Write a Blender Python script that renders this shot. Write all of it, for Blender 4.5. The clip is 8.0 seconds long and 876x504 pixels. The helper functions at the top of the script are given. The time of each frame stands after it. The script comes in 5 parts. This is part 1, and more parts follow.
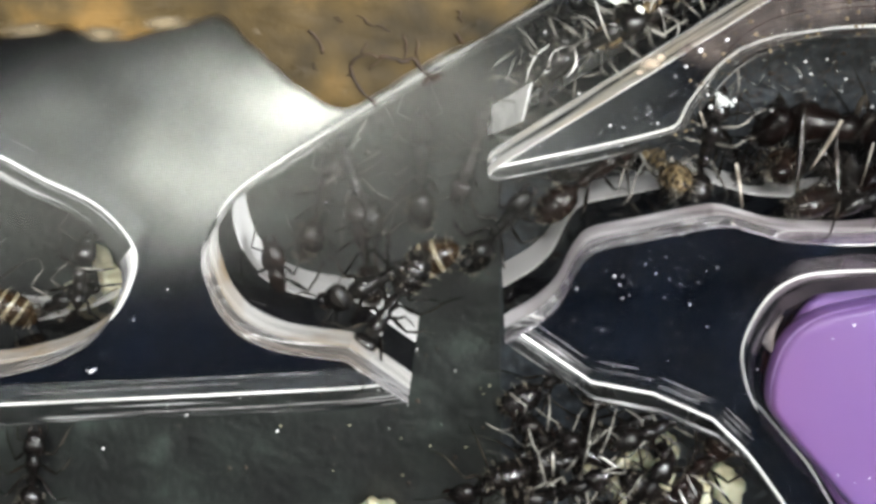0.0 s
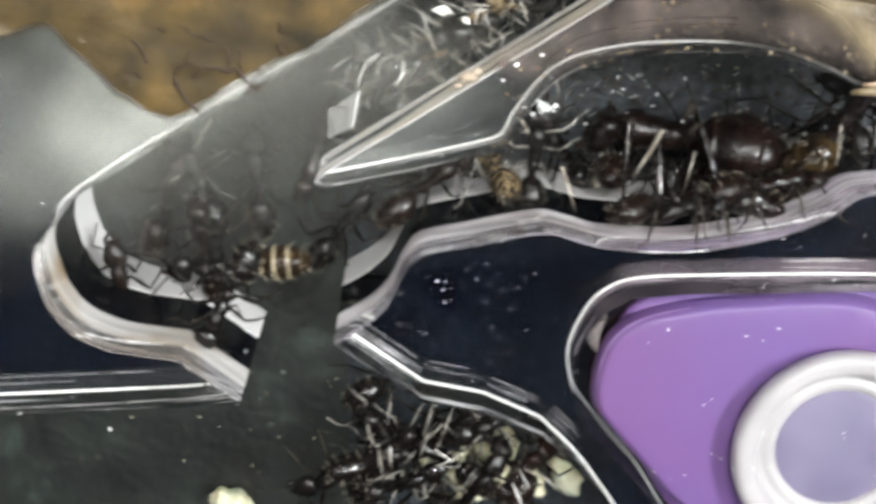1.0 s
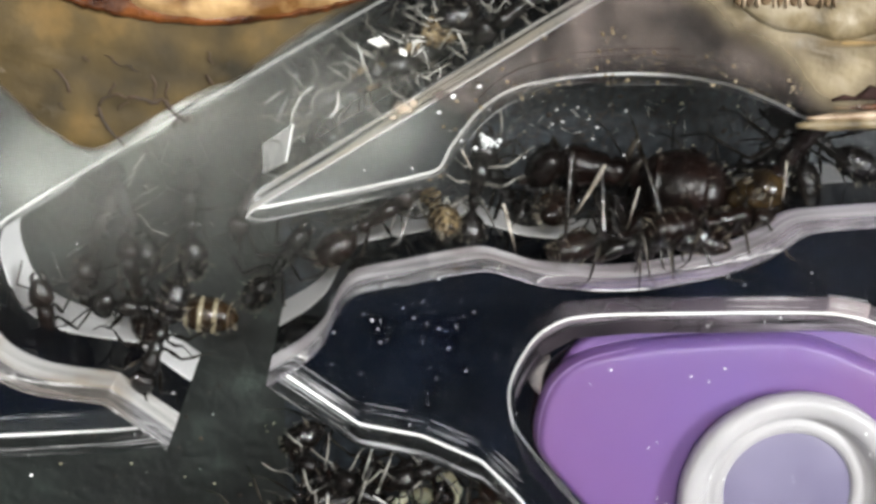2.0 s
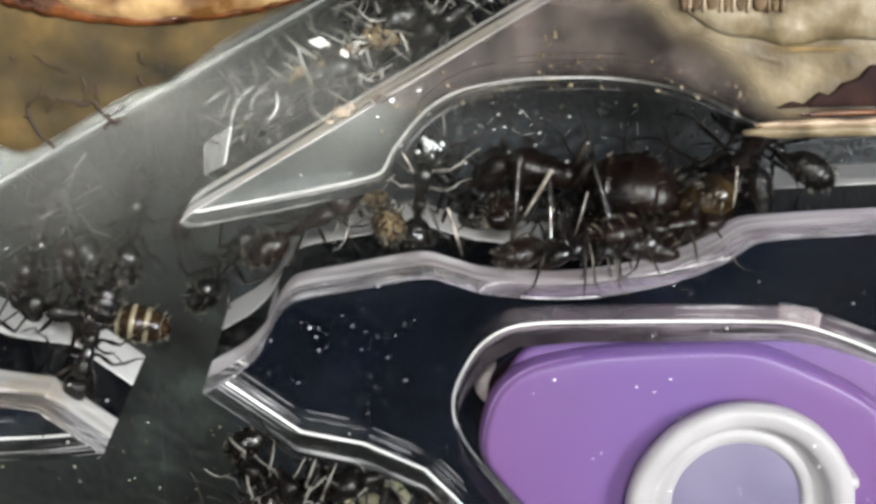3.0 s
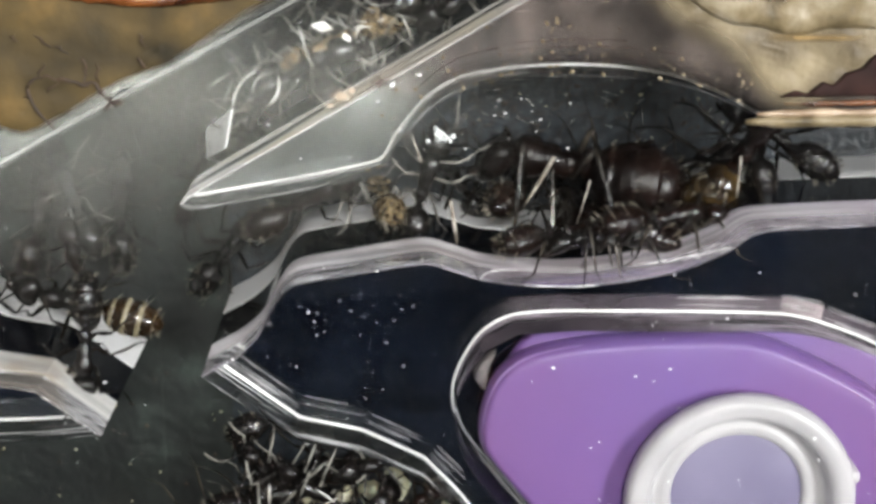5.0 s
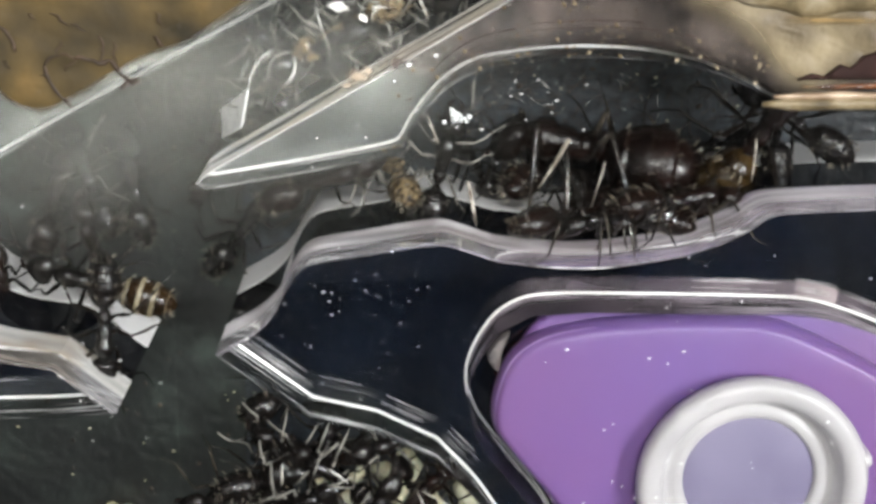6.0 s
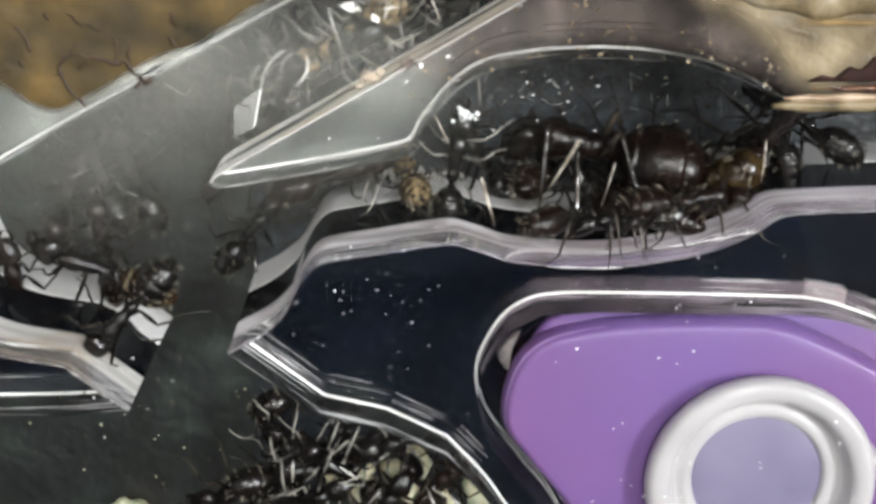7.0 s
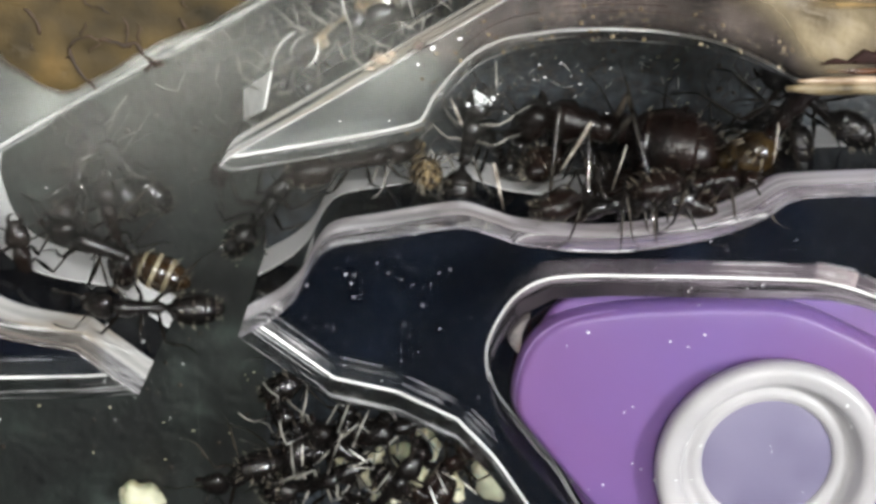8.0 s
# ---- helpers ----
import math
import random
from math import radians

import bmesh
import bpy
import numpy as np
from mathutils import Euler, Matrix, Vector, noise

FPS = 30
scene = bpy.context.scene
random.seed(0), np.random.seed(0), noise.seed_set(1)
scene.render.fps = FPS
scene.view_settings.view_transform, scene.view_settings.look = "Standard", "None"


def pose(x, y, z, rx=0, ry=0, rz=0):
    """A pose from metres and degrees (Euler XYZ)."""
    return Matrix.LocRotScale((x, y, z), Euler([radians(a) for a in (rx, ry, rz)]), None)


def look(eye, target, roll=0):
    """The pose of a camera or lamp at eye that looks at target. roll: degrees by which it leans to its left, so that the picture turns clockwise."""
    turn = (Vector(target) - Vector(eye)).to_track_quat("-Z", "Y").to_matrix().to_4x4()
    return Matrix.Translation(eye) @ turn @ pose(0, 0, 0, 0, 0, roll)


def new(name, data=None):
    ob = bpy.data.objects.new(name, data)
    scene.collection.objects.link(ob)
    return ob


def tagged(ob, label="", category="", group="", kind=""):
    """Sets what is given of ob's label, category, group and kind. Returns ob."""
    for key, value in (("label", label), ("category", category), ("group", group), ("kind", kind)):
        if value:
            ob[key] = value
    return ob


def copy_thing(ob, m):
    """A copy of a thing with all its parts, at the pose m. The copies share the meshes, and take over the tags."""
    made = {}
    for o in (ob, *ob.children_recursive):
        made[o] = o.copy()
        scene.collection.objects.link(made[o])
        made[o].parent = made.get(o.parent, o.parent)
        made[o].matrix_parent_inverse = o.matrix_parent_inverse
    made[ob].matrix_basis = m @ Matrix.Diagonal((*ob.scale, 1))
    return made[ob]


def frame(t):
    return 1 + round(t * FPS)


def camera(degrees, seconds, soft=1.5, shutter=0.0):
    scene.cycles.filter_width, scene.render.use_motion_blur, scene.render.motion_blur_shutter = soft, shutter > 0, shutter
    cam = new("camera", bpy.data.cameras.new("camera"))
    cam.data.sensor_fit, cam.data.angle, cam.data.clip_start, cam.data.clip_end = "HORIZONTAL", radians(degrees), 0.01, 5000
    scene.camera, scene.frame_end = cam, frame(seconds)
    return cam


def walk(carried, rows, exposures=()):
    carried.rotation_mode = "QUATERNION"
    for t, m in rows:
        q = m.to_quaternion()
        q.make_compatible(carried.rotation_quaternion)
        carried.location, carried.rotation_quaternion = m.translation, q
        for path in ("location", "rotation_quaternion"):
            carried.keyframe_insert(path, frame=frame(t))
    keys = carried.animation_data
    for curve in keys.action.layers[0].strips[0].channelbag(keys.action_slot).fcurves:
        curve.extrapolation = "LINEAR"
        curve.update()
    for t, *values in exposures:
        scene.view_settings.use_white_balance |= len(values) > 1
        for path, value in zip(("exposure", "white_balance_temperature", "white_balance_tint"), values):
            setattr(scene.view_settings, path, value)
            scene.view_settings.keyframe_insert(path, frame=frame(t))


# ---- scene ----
cam = camera(34.8, 8.0, soft=3.4, shutter=0.5)
Z0 = 0.80  # height of the nest's middle above the room's floor
# seconds; eye in millimetres from the nest's middle; yaw, pitch, roll in degrees
PATH = [
    (0.0, -13.43, -69.68, 19.75, 2.31, -17.22, -1.64),
    (0.3, -12.46, -70.80, 20.95, 2.19, -17.34, -1.54),
    (0.5, -11.00, -72.47, 22.75, 2.01, -18.42, -1.39),
    (1.0, -7.57, -70.69, 22.48, -0.48, -18.87, -0.33),
    (1.2, -6.29, -70.19, 22.25, -0.78, -17.56, 0.12),
    (2.3, -5.92, -68.09, 21.01, -2.24, -16.86, 0.07),
    (2.5, -5.26, -67.76, 21.28, -1.81, -17.36, 0.07),
    (3.0, -3.47, -66.81, 21.87, -2.48, -17.57, 0.68),
    (3.5, -2.76, -66.17, 21.47, -2.34, -17.64, 0.82),
    (4.0, -2.11, -66.21, 22.00, -2.13, -17.63, 0.93),
    (4.5, -2.23, -66.58, 21.72, -1.85, -17.61, 1.07),
    (6.0, -2.85, -66.95, 21.09, -1.36, -18.32, 1.49),
    (6.5, -2.83, -67.26, 21.39, -1.12, -18.33, 1.64),
    (7.0, -3.14, -67.25, 21.48, -1.12, -18.57, 1.60),
    (7.5, -3.42, -67.04, 21.53, -1.00, -19.08, 1.54),
    (8.0, -3.57, -67.02, 21.46, -1.03, -19.31, 1.60),
]


def eye_pose(x, y, z, yaw, pitch, roll):
    return pose(x / 1000, y / 1000, Z0 + z / 1000, 0, 0, yaw) @ pose(0, 0, 0, 90 + pitch, 0, 0) @ pose(0, 0, 0, 0, 0, roll)


walk(cam, [(t, eye_pose(*row)) for t, *row in PATH], [(0.0, 0.24), (1.2, 0.13), (2.5, 0.0), (5.0, 0.0), (8.0, -0.05)])

# ---- world and lights ----
world = bpy.data.worlds.new("room_air")
scene.world = world
world.use_nodes = True
world.node_tree.nodes["Background"].inputs[0].default_value = (0.55, 0.6, 0.65, 1)
world.node_tree.nodes["Background"].inputs[1].default_value = 0.05


def area_lamp(name, m, sx, sy, watts, colour):
    d = bpy.data.lights.new(name, "AREA")
    d.shape, d.size, d.size_y, d.energy, d.color = "RECTANGLE", sx, sy, watts, colour
    ob = new(name, d)
    ob.matrix_basis = m
    return ob


LAMP_AT = (0.1, -3.6, 2.5)
area_lamp("ceiling_lamp_light", pose(LAMP_AT[0], LAMP_AT[1], 2.435), 1.2, 0.5, 320, (1.0, 0.968, 0.945))
# unseen window added on the right to fill the chambers with light
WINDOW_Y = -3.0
area_lamp("window_fill", look((2.49, WINDOW_Y, 1.55), (0, WINDOW_Y, 1.55)), 1.3, 1.3, 470, (1.0, 0.985, 0.975))

# ---- materials ----


def material(name):
    m = bpy.data.materials.new(name)
    m.use_nodes = True
    nt = m.node_tree
    return m, nt.nodes, nt.links, nt.nodes["Principled BSDF"]


def setp(b, colour=None, rough=None, metal=None, **more):
    if colour:
        b.inputs["Base Color"].default_value = (*colour, 1)
    if rough is not None:
        b.inputs["Roughness"].default_value = rough
    if metal is not None:
        b.inputs["Metallic"].default_value = metal
    for k, v in more.items():
        b.inputs[k.replace("_", " ")].default_value = v


def noisy(name, a, b_, scale, rough, bump=0.0, bump_scale=None, detail=6.0, lo=0.35, hi=0.65, mid=None, depth=0.0003, **more):
    """Two colours mixed by noise, with fine relief; scale is in waves a metre."""
    m, nodes, links, p = material(name)
    setp(p, a, rough, **more)
    tc = nodes.new("ShaderNodeTexCoord")
    n = nodes.new("ShaderNodeTexNoise")
    n.inputs["Scale"].default_value, n.inputs["Detail"].default_value = scale, detail
    links.new(tc.outputs["Object"], n.inputs["Vector"])
    r = nodes.new("ShaderNodeValToRGB")
    r.color_ramp.elements[0].position, r.color_ramp.elements[1].position = lo, hi
    r.color_ramp.elements[0].color, r.color_ramp.elements[1].color = (*a, 1), (*b_, 1)
    if mid:
        r.color_ramp.elements.new((lo + hi) / 2).color = (*mid, 1)
    links.new(n.outputs["Fac"], r.inputs[0])
    links.new(r.outputs[0], p.inputs["Base Color"])
    if bump:
        n2 = nodes.new("ShaderNodeTexNoise")
        n2.inputs["Scale"].default_value, n2.inputs["Detail"].default_value = bump_scale or scale * 4, 4
        links.new(tc.outputs["Object"], n2.inputs["Vector"])
        bp = nodes.new("ShaderNodeBump")
        bp.inputs["Strength"].default_value, bp.inputs["Distance"].default_value = bump, depth
        links.new(n2.outputs["Fac"], bp.inputs["Height"])
        links.new(bp.outputs[0], p.inputs["Normal"])
    return m


def cover_material():
    m, nodes, links, p = material("cover_sheet_clear")
    out = nodes["Material Output"]
    nodes.remove(p)
    mix, fr = nodes.new("ShaderNodeMixShader"), nodes.new("ShaderNodeFresnel")
    tr, gl = nodes.new("ShaderNodeBsdfTransparent"), nodes.new("ShaderNodeBsdfGlossy")
    fr.inputs["IOR"].default_value = 1.4
    tr.inputs["Color"].default_value = (0.97, 0.98, 0.98, 1)
    gl.inputs["Roughness"].default_value = 0.11
    links.new(fr.outputs[0], mix.inputs[0])
    links.new(tr.outputs[0], mix.inputs[1])
    links.new(gl.outputs[0], mix.inputs[2])
    links.new(mix.outputs[0], out.inputs["Surface"])
    return m


def glass_material():
    m, nodes, links, p = material("clear_acrylic")
    setp(p, (0.97, 0.98, 0.98), 0.0, Transmission_Weight=1.0, IOR=1.49)
    return m


def cut_wall_material(name, low, high, tint, stain, relief, body=(0.97, 0.98, 0.98), band=(0.35, 0.65)):
    """The laser-cut wall of clear acrylic: part glass, part frosted, with fine streaks across the sheet."""
    m, nodes, links, p = material(name)
    setp(p, body, 0.02, Transmission_Weight=1.0, IOR=1.49)
    out = nodes["Material Output"]
    d = nodes.new("ShaderNodeBsdfDiffuse")
    d.inputs["Color"].default_value = (*tint, 1)
    mix = nodes.new("ShaderNodeMixShader")
    tc, mp, n, r = (nodes.new("ShaderNode" + k) for k in ("TexCoord", "Mapping", "TexNoise", "MapRange"))
    mp.inputs["Scale"].default_value = (110, 1300, 110)
    links.new(tc.outputs["Object"], mp.inputs[0])
    links.new(mp.outputs[0], n.inputs["Vector"])
    n.inputs["Scale"].default_value, n.inputs["Detail"].default_value = 1.0, 3
    r.inputs["From Min"].default_value, r.inputs["From Max"].default_value = band
    r.inputs["To Min"].default_value, r.inputs["To Max"].default_value = low, high
    links.new(n.outputs["Fac"], r.inputs["Value"])
    bp = nodes.new("ShaderNodeBump")
    bp.inputs["Strength"].default_value, bp.inputs["Distance"].default_value = relief, 0.0003
    links.new(n.outputs["Fac"], bp.inputs["Height"])
    links.new(bp.outputs[0], p.inputs["Normal"])
    n2, r2 = nodes.new("ShaderNodeTexNoise"), nodes.new("ShaderNodeValToRGB")
    n2.inputs["Scale"].default_value, n2.inputs["Detail"].default_value = 170, 3
    links.new(tc.outputs["Object"], n2.inputs["Vector"])
    r2.color_ramp.elements[0].position, r2.color_ramp.elements[1].position = 0.38, 0.56
    r2.color_ramp.elements[0].color, r2.color_ramp.elements[1].color = (*stain, 1), (*tint, 1)
    links.new(n2.outputs["Fac"], r2.inputs[0])
    links.new(r2.outputs[0], d.inputs["Color"])
    links.new(r.outputs[0], mix.inputs[0])
    links.new(p.outputs[0], mix.inputs[1])
    links.new(d.outputs[0], mix.inputs[2])
    links.new(mix.outputs[0], out.inputs["Surface"])
    return m


def dull_wall_material(name, high, band, tint=(0.8, 0.8, 0.81), stain=(0.74, 0.72, 0.7)):
    """A dull cut wall that lets the dark behind it through; bright fine streaks along the sheet imitate its
    reflections.
    """
    m = cut_wall_material(name, 0.0, high, tint, stain, 0.1, band=band)
    nodes, links = m.node_tree.nodes, m.node_tree.links
    nodes.remove(nodes["Principled BSDF"])
    tr, gl, both = nodes.new("ShaderNodeBsdfTransparent"), nodes.new("ShaderNodeBsdfGlossy"), nodes.new("ShaderNodeMixShader")
    tr.inputs["Color"].default_value = (0.7, 0.71, 0.73, 1)
    gl.inputs["Roughness"].default_value = 0.25
    both.inputs[0].default_value = 0.07
    links.new(tr.outputs[0], both.inputs[1])
    links.new(gl.outputs[0], both.inputs[2])
    links.new(both.outputs[0], nodes["Mix Shader"].inputs[1])
    return m


def plain(name, colour, rough, metal=0.0, **more):
    m, nodes, links, p = material(name)
    setp(p, colour, rough, metal, **more)
    return m


def glow(name, colour, strength):
    m, nodes, links, p = material(name)
    setp(p, (0.8, 0.8, 0.8), 0.4)
    p.inputs["Emission Color"].default_value = (*colour, 1)
    p.inputs["Emission Strength"].default_value = strength
    return m


def thin_rim(m, wave, start, full):
    """Lets a crust's material thin out unevenly to nothing towards its rim."""
    nodes, links = m.node_tree.nodes, m.node_tree.links
    at, tc, n, half, add, r, tr, mix = (nodes.new("ShaderNode" + k) for k in ("Attribute", "TexCoord", "TexNoise", "Math", "Math", "MapRange", "BsdfTransparent", "MixShader"))
    at.attribute_name = "cover"
    n.inputs["Scale"].default_value, n.inputs["Detail"].default_value = wave, 6
    links.new(tc.outputs["Object"], n.inputs["Vector"])
    half.operation = "MULTIPLY_ADD"
    half.inputs[1].default_value, half.inputs[2].default_value = 0.9, -0.45
    links.new(n.outputs["Fac"], half.inputs[0])
    add.operation = "ADD"
    links.new(at.outputs["Fac"], add.inputs[0])
    links.new(half.outputs[0], add.inputs[1])
    r.interpolation_type = "SMOOTHSTEP"
    r.inputs["From Min"].default_value, r.inputs["From Max"].default_value = start, full
    links.new(add.outputs[0], r.inputs["Value"])
    links.new(r.outputs[0], mix.inputs[0])
    links.new(tr.outputs[0], mix.inputs[1])
    links.new(nodes["Principled BSDF"].outputs[0], mix.inputs[2])
    links.new(mix.outputs[0], nodes["Material Output"].inputs["Surface"])
    return m


COVER = cover_material()
CLEAR = glass_material()
CUT = dull_wall_material("cut_acrylic_wall", 0.55, (0.57, 0.67))
STREAK = dull_wall_material("streaked_acrylic_wall", 1.0, (0.36, 0.55), (0.95, 0.94, 0.91), (0.8, 0.74, 0.6))
# up-facing ledges painted paler to look lit from above
LEDGE = cut_wall_material("lit_acrylic_ledge", 0.52, 0.75, (0.82, 0.8, 0.78), (0.52, 0.39, 0.25), 0.2)
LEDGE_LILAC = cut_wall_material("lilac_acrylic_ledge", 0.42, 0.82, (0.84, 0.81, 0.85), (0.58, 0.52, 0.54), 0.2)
# chamfers whitened to draw the line of light along cut edges
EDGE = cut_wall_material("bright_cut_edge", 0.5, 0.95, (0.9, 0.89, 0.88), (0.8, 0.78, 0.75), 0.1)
BLACK = noisy("black_acrylic", (0.001, 0.0015, 0.003), (0.002, 0.003, 0.006), 300, 0.07)
WHITE = noisy("white_acrylic", (0.82, 0.81, 0.81), (0.9, 0.89, 0.89), 500, 0.4)
FLOOR = noisy("chamber_floor", (0.0012, 0.002, 0.002), (0.036, 0.048, 0.042), 300, 0.46, 0.35, 1500, detail=9.0, lo=0.36, hi=0.75, mid=(0.0065, 0.0095, 0.0082))
# Grain is its own; the lighter, bluer tone makes up for missing light.
FLOOR_GRAINY_LIT = noisy("grainy_lit_chamber_floor", (0.0028, 0.0046, 0.0066), (0.027, 0.036, 0.047), 1500, 0.4, 0.6, 1800, detail=9.0, lo=0.36, hi=0.76, depth=0.0002)
QUEEN = noisy("queen_cuticle", (0.0022, 0.0013, 0.0012), (0.012, 0.0055, 0.004), 420, 0.27, 0.6, 2200, depth=0.00014, Specular_IOR_Level=0.28)
CHIPPED = noisy("chipped_white_edge", (0.62, 0.63, 0.62), (0.88, 0.88, 0.87), 900, 0.4, 0.5, 1500, lo=0.38, hi=0.52)
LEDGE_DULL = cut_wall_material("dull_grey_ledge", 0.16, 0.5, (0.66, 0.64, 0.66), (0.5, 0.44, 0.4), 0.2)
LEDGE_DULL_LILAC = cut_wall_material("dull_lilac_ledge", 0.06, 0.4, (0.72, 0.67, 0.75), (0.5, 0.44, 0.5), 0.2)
PURPLE = noisy("purple_silicone", (0.145, 0.088, 0.285), (0.162, 0.072, 0.21), 42, 0.42, 0.05, 3000, detail=2.0, lo=0.36, hi=0.64, Subsurface_Weight=0.1)
CHIP = noisy("grey_resin_chip", (0.06, 0.055, 0.06), (0.24, 0.21, 0.2), 900, 0.2, 0.3, 2500)
LIP_HIGHLIGHT = noisy("purple_lip_highlight", (0.27, 0.165, 0.38), (0.33, 0.21, 0.44), 120, 0.3, 0.05, 3000)
RINGW = noisy("white_plastic", (0.365, 0.354, 0.362), (0.43, 0.417, 0.426), 300, 0.35)
FROST = noisy("frosted_port", (0.15, 0.135, 0.215), (0.2, 0.182, 0.27), 300, 0.3)
CRUST = thin_rim(noisy("brown_crust", (0.016, 0.0132, 0.0072), (0.145, 0.089, 0.027), 170, 0.5, 0.25, 700, detail=12.0, lo=0.36, hi=0.66, mid=(0.06, 0.0425, 0.0165), Specular_IOR_Level=0.2), 260, 0.15, 0.6)
CRUST_PALE = noisy("pale_crust", (0.045, 0.034, 0.017), (0.225, 0.195, 0.138), 420, 0.4, 0.4, 1100, detail=9.0, lo=0.36, hi=0.66, mid=(0.14, 0.112, 0.064), Specular_IOR_Level=0.25)
CRUST_THIN = thin_rim(noisy("thin_tan_crust", (0.052, 0.039, 0.021), (0.22, 0.183, 0.115), 280, 0.42, 0.4, 1100, detail=9.0, lo=0.36, hi=0.68, mid=(0.13, 0.107, 0.066), Specular_IOR_Level=0.25), 190, 0.2, 1.0)
PORT_WALL = dull_wall_material("port_acrylic_wall", 0.6, (0.4, 0.58), (0.5, 0.43, 0.49), (0.28, 0.22, 0.26))
# painted darkening and reflections for the port's cut edge
PORT_EDGE_DARK = thin_rim(noisy("port_edge_dark", (0.008, 0.006, 0.009), (0.034, 0.026, 0.032), 260, 0.3, lo=0.36, hi=0.66), 300, 0.1, 1.0)
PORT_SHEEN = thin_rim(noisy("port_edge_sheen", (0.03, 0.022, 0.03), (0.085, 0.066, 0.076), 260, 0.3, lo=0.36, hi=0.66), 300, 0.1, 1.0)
PORT_FACET_SHEEN = thin_rim(noisy("port_facet_sheen", (0.08, 0.066, 0.07), (0.2, 0.165, 0.17), 400, 0.3), 300, 0.0, 0.7)
CREAM = noisy("amber_crust", (0.09, 0.042, 0.012), (0.4, 0.27, 0.13), 420, 0.25, 0.4, 900, detail=8.0, lo=0.36, hi=0.64)
ANT = noisy("ant_cuticle", (0.0022, 0.0019, 0.0019), (0.007, 0.005, 0.0042), 900, 0.22, 0.5, 2600, depth=0.00012)
ANT_BROWN = noisy("brown_cuticle", (0.004, 0.002, 0.0017), (0.012, 0.006, 0.0042), 900, 0.23, 0.5, 2600, depth=0.00012, Specular_IOR_Level=0.35)
ANT_RIM = noisy("plate_rim", (0.006, 0.004, 0.003), (0.03, 0.018, 0.01), 1200, 0.25)
ANT_GOLD = noisy("gold_brown_cuticle", (0.008, 0.0045, 0.002), (0.055, 0.034, 0.012), 700, 0.17, 0.5, 2600, lo=0.4, hi=0.72, depth=0.00012)
BRISTLE = noisy("pale_bristle", (0.16, 0.13, 0.09), (0.5, 0.45, 0.36), 900, 0.3)
ANT_BAND = noisy("pale_membrane", (0.1, 0.082, 0.05), (0.3, 0.26, 0.18), 1800, 0.25, 0.4, 2600, depth=0.0001)
ANT_LEG = noisy("leg_cuticle", (0.006, 0.0045, 0.0035), (0.06, 0.05, 0.04), 520, 0.14, lo=0.46, hi=0.74, Coat_Weight=0.3)
GLINT_BEAD = plain("white_glint", (0.8, 0.82, 0.82), 0.12)
# cutting marks whose reflected light is put in as pale colour
SCORE_GLINT = noisy("score_glint", (0.14, 0.13, 0.135), (0.55, 0.52, 0.53), 700, 0.3)
DUST = plain("pale_dust", (0.75, 0.77, 0.78), 0.6)
BROOD = noisy("pale_brood", (0.48, 0.42, 0.26), (0.7, 0.65, 0.46), 600, 0.45, Subsurface_Weight=0.2)
CRACK = noisy("crack_dirt", (0.014, 0.008, 0.004), (0.04, 0.022, 0.01), 900, 0.7)
MAROON = noisy("maroon_resin", (0.006, 0.003, 0.003), (0.026, 0.012, 0.01), 500, 0.8, Specular_IOR_Level=0.15)
HONEY = thin_rim(noisy("honey_patch", (0.07, 0.046, 0.018), (0.18, 0.125, 0.052), 500, 0.4, 0.2, 900, Specular_IOR_Level=0.2), 380, 0.2, 0.9)
PITS = noisy("pit_resin", (0.03, 0.018, 0.009), (0.11, 0.075, 0.04), 900, 0.6, Specular_IOR_Level=0.2)
RESIN = thin_rim(noisy("peach_resin", (0.22, 0.17, 0.12), (0.5, 0.43, 0.34), 700, 0.3, 0.3, 1300), 500, 0.15, 1.1)
RIM = noisy("red_brown_rim", (0.015, 0.005, 0.003), (0.13, 0.045, 0.013), 600, 0.22, 0.6, 1500)
AMBER_HIGHLIGHT = noisy("amber_resin_highlight", (0.1, 0.06, 0.03), (0.34, 0.27, 0.19), 420, 0.28, 0.4, 900)
# amber of its own, with gold glints painted in as pale specks
ANT_AMBER = noisy("amber_cuticle", (0.014, 0.008, 0.004), (0.36, 0.27, 0.15), 3200, 0.12, 0.8, 2500, detail=4.0, lo=0.42, hi=0.74, depth=0.0002)
ANT_OLIVE = noisy("olive_cuticle", (0.006, 0.0035, 0.0018), (0.036, 0.02, 0.008), 700, 0.16, 0.4, 2600, depth=0.0001)
# leg glints put into the cuticle's colour as pale grey
ANT_LEG_GLINT = noisy("glint_leg_cuticle", (0.03, 0.027, 0.024), (0.4, 0.38, 0.34), 420, 0.16, lo=0.38, hi=0.62, Coat_Weight=0.6)
WING = noisy("shed_wing_skin", (0.34, 0.33, 0.3), (0.62, 0.61, 0.58), 500, 0.22, 0.3, 1500, Transmission_Weight=0.35)
# pale fibres; on the passage's sticks the whiteness paints leg glints
GLINT_FIBRE = noisy("pale_glint_fibre", (0.42, 0.39, 0.34), (0.88, 0.87, 0.84), 500, 0.2, lo=0.4, hi=0.6, Coat_Weight=0.5)
# bright shins: the glint is in the pale colour
SHIN_GLINT = noisy("shin_glint", (0.2, 0.17, 0.14), (0.62, 0.57, 0.5), 900, 0.2, lo=0.4, hi=0.6, Coat_Weight=0.4)
WALLP = noisy("wall_paint", (0.3, 0.295, 0.285), (0.36, 0.352, 0.34), 3, 0.8)
BOARDS = noisy("brown_floor", (0.1, 0.066, 0.042), (0.17, 0.115, 0.075), 6, 0.6)
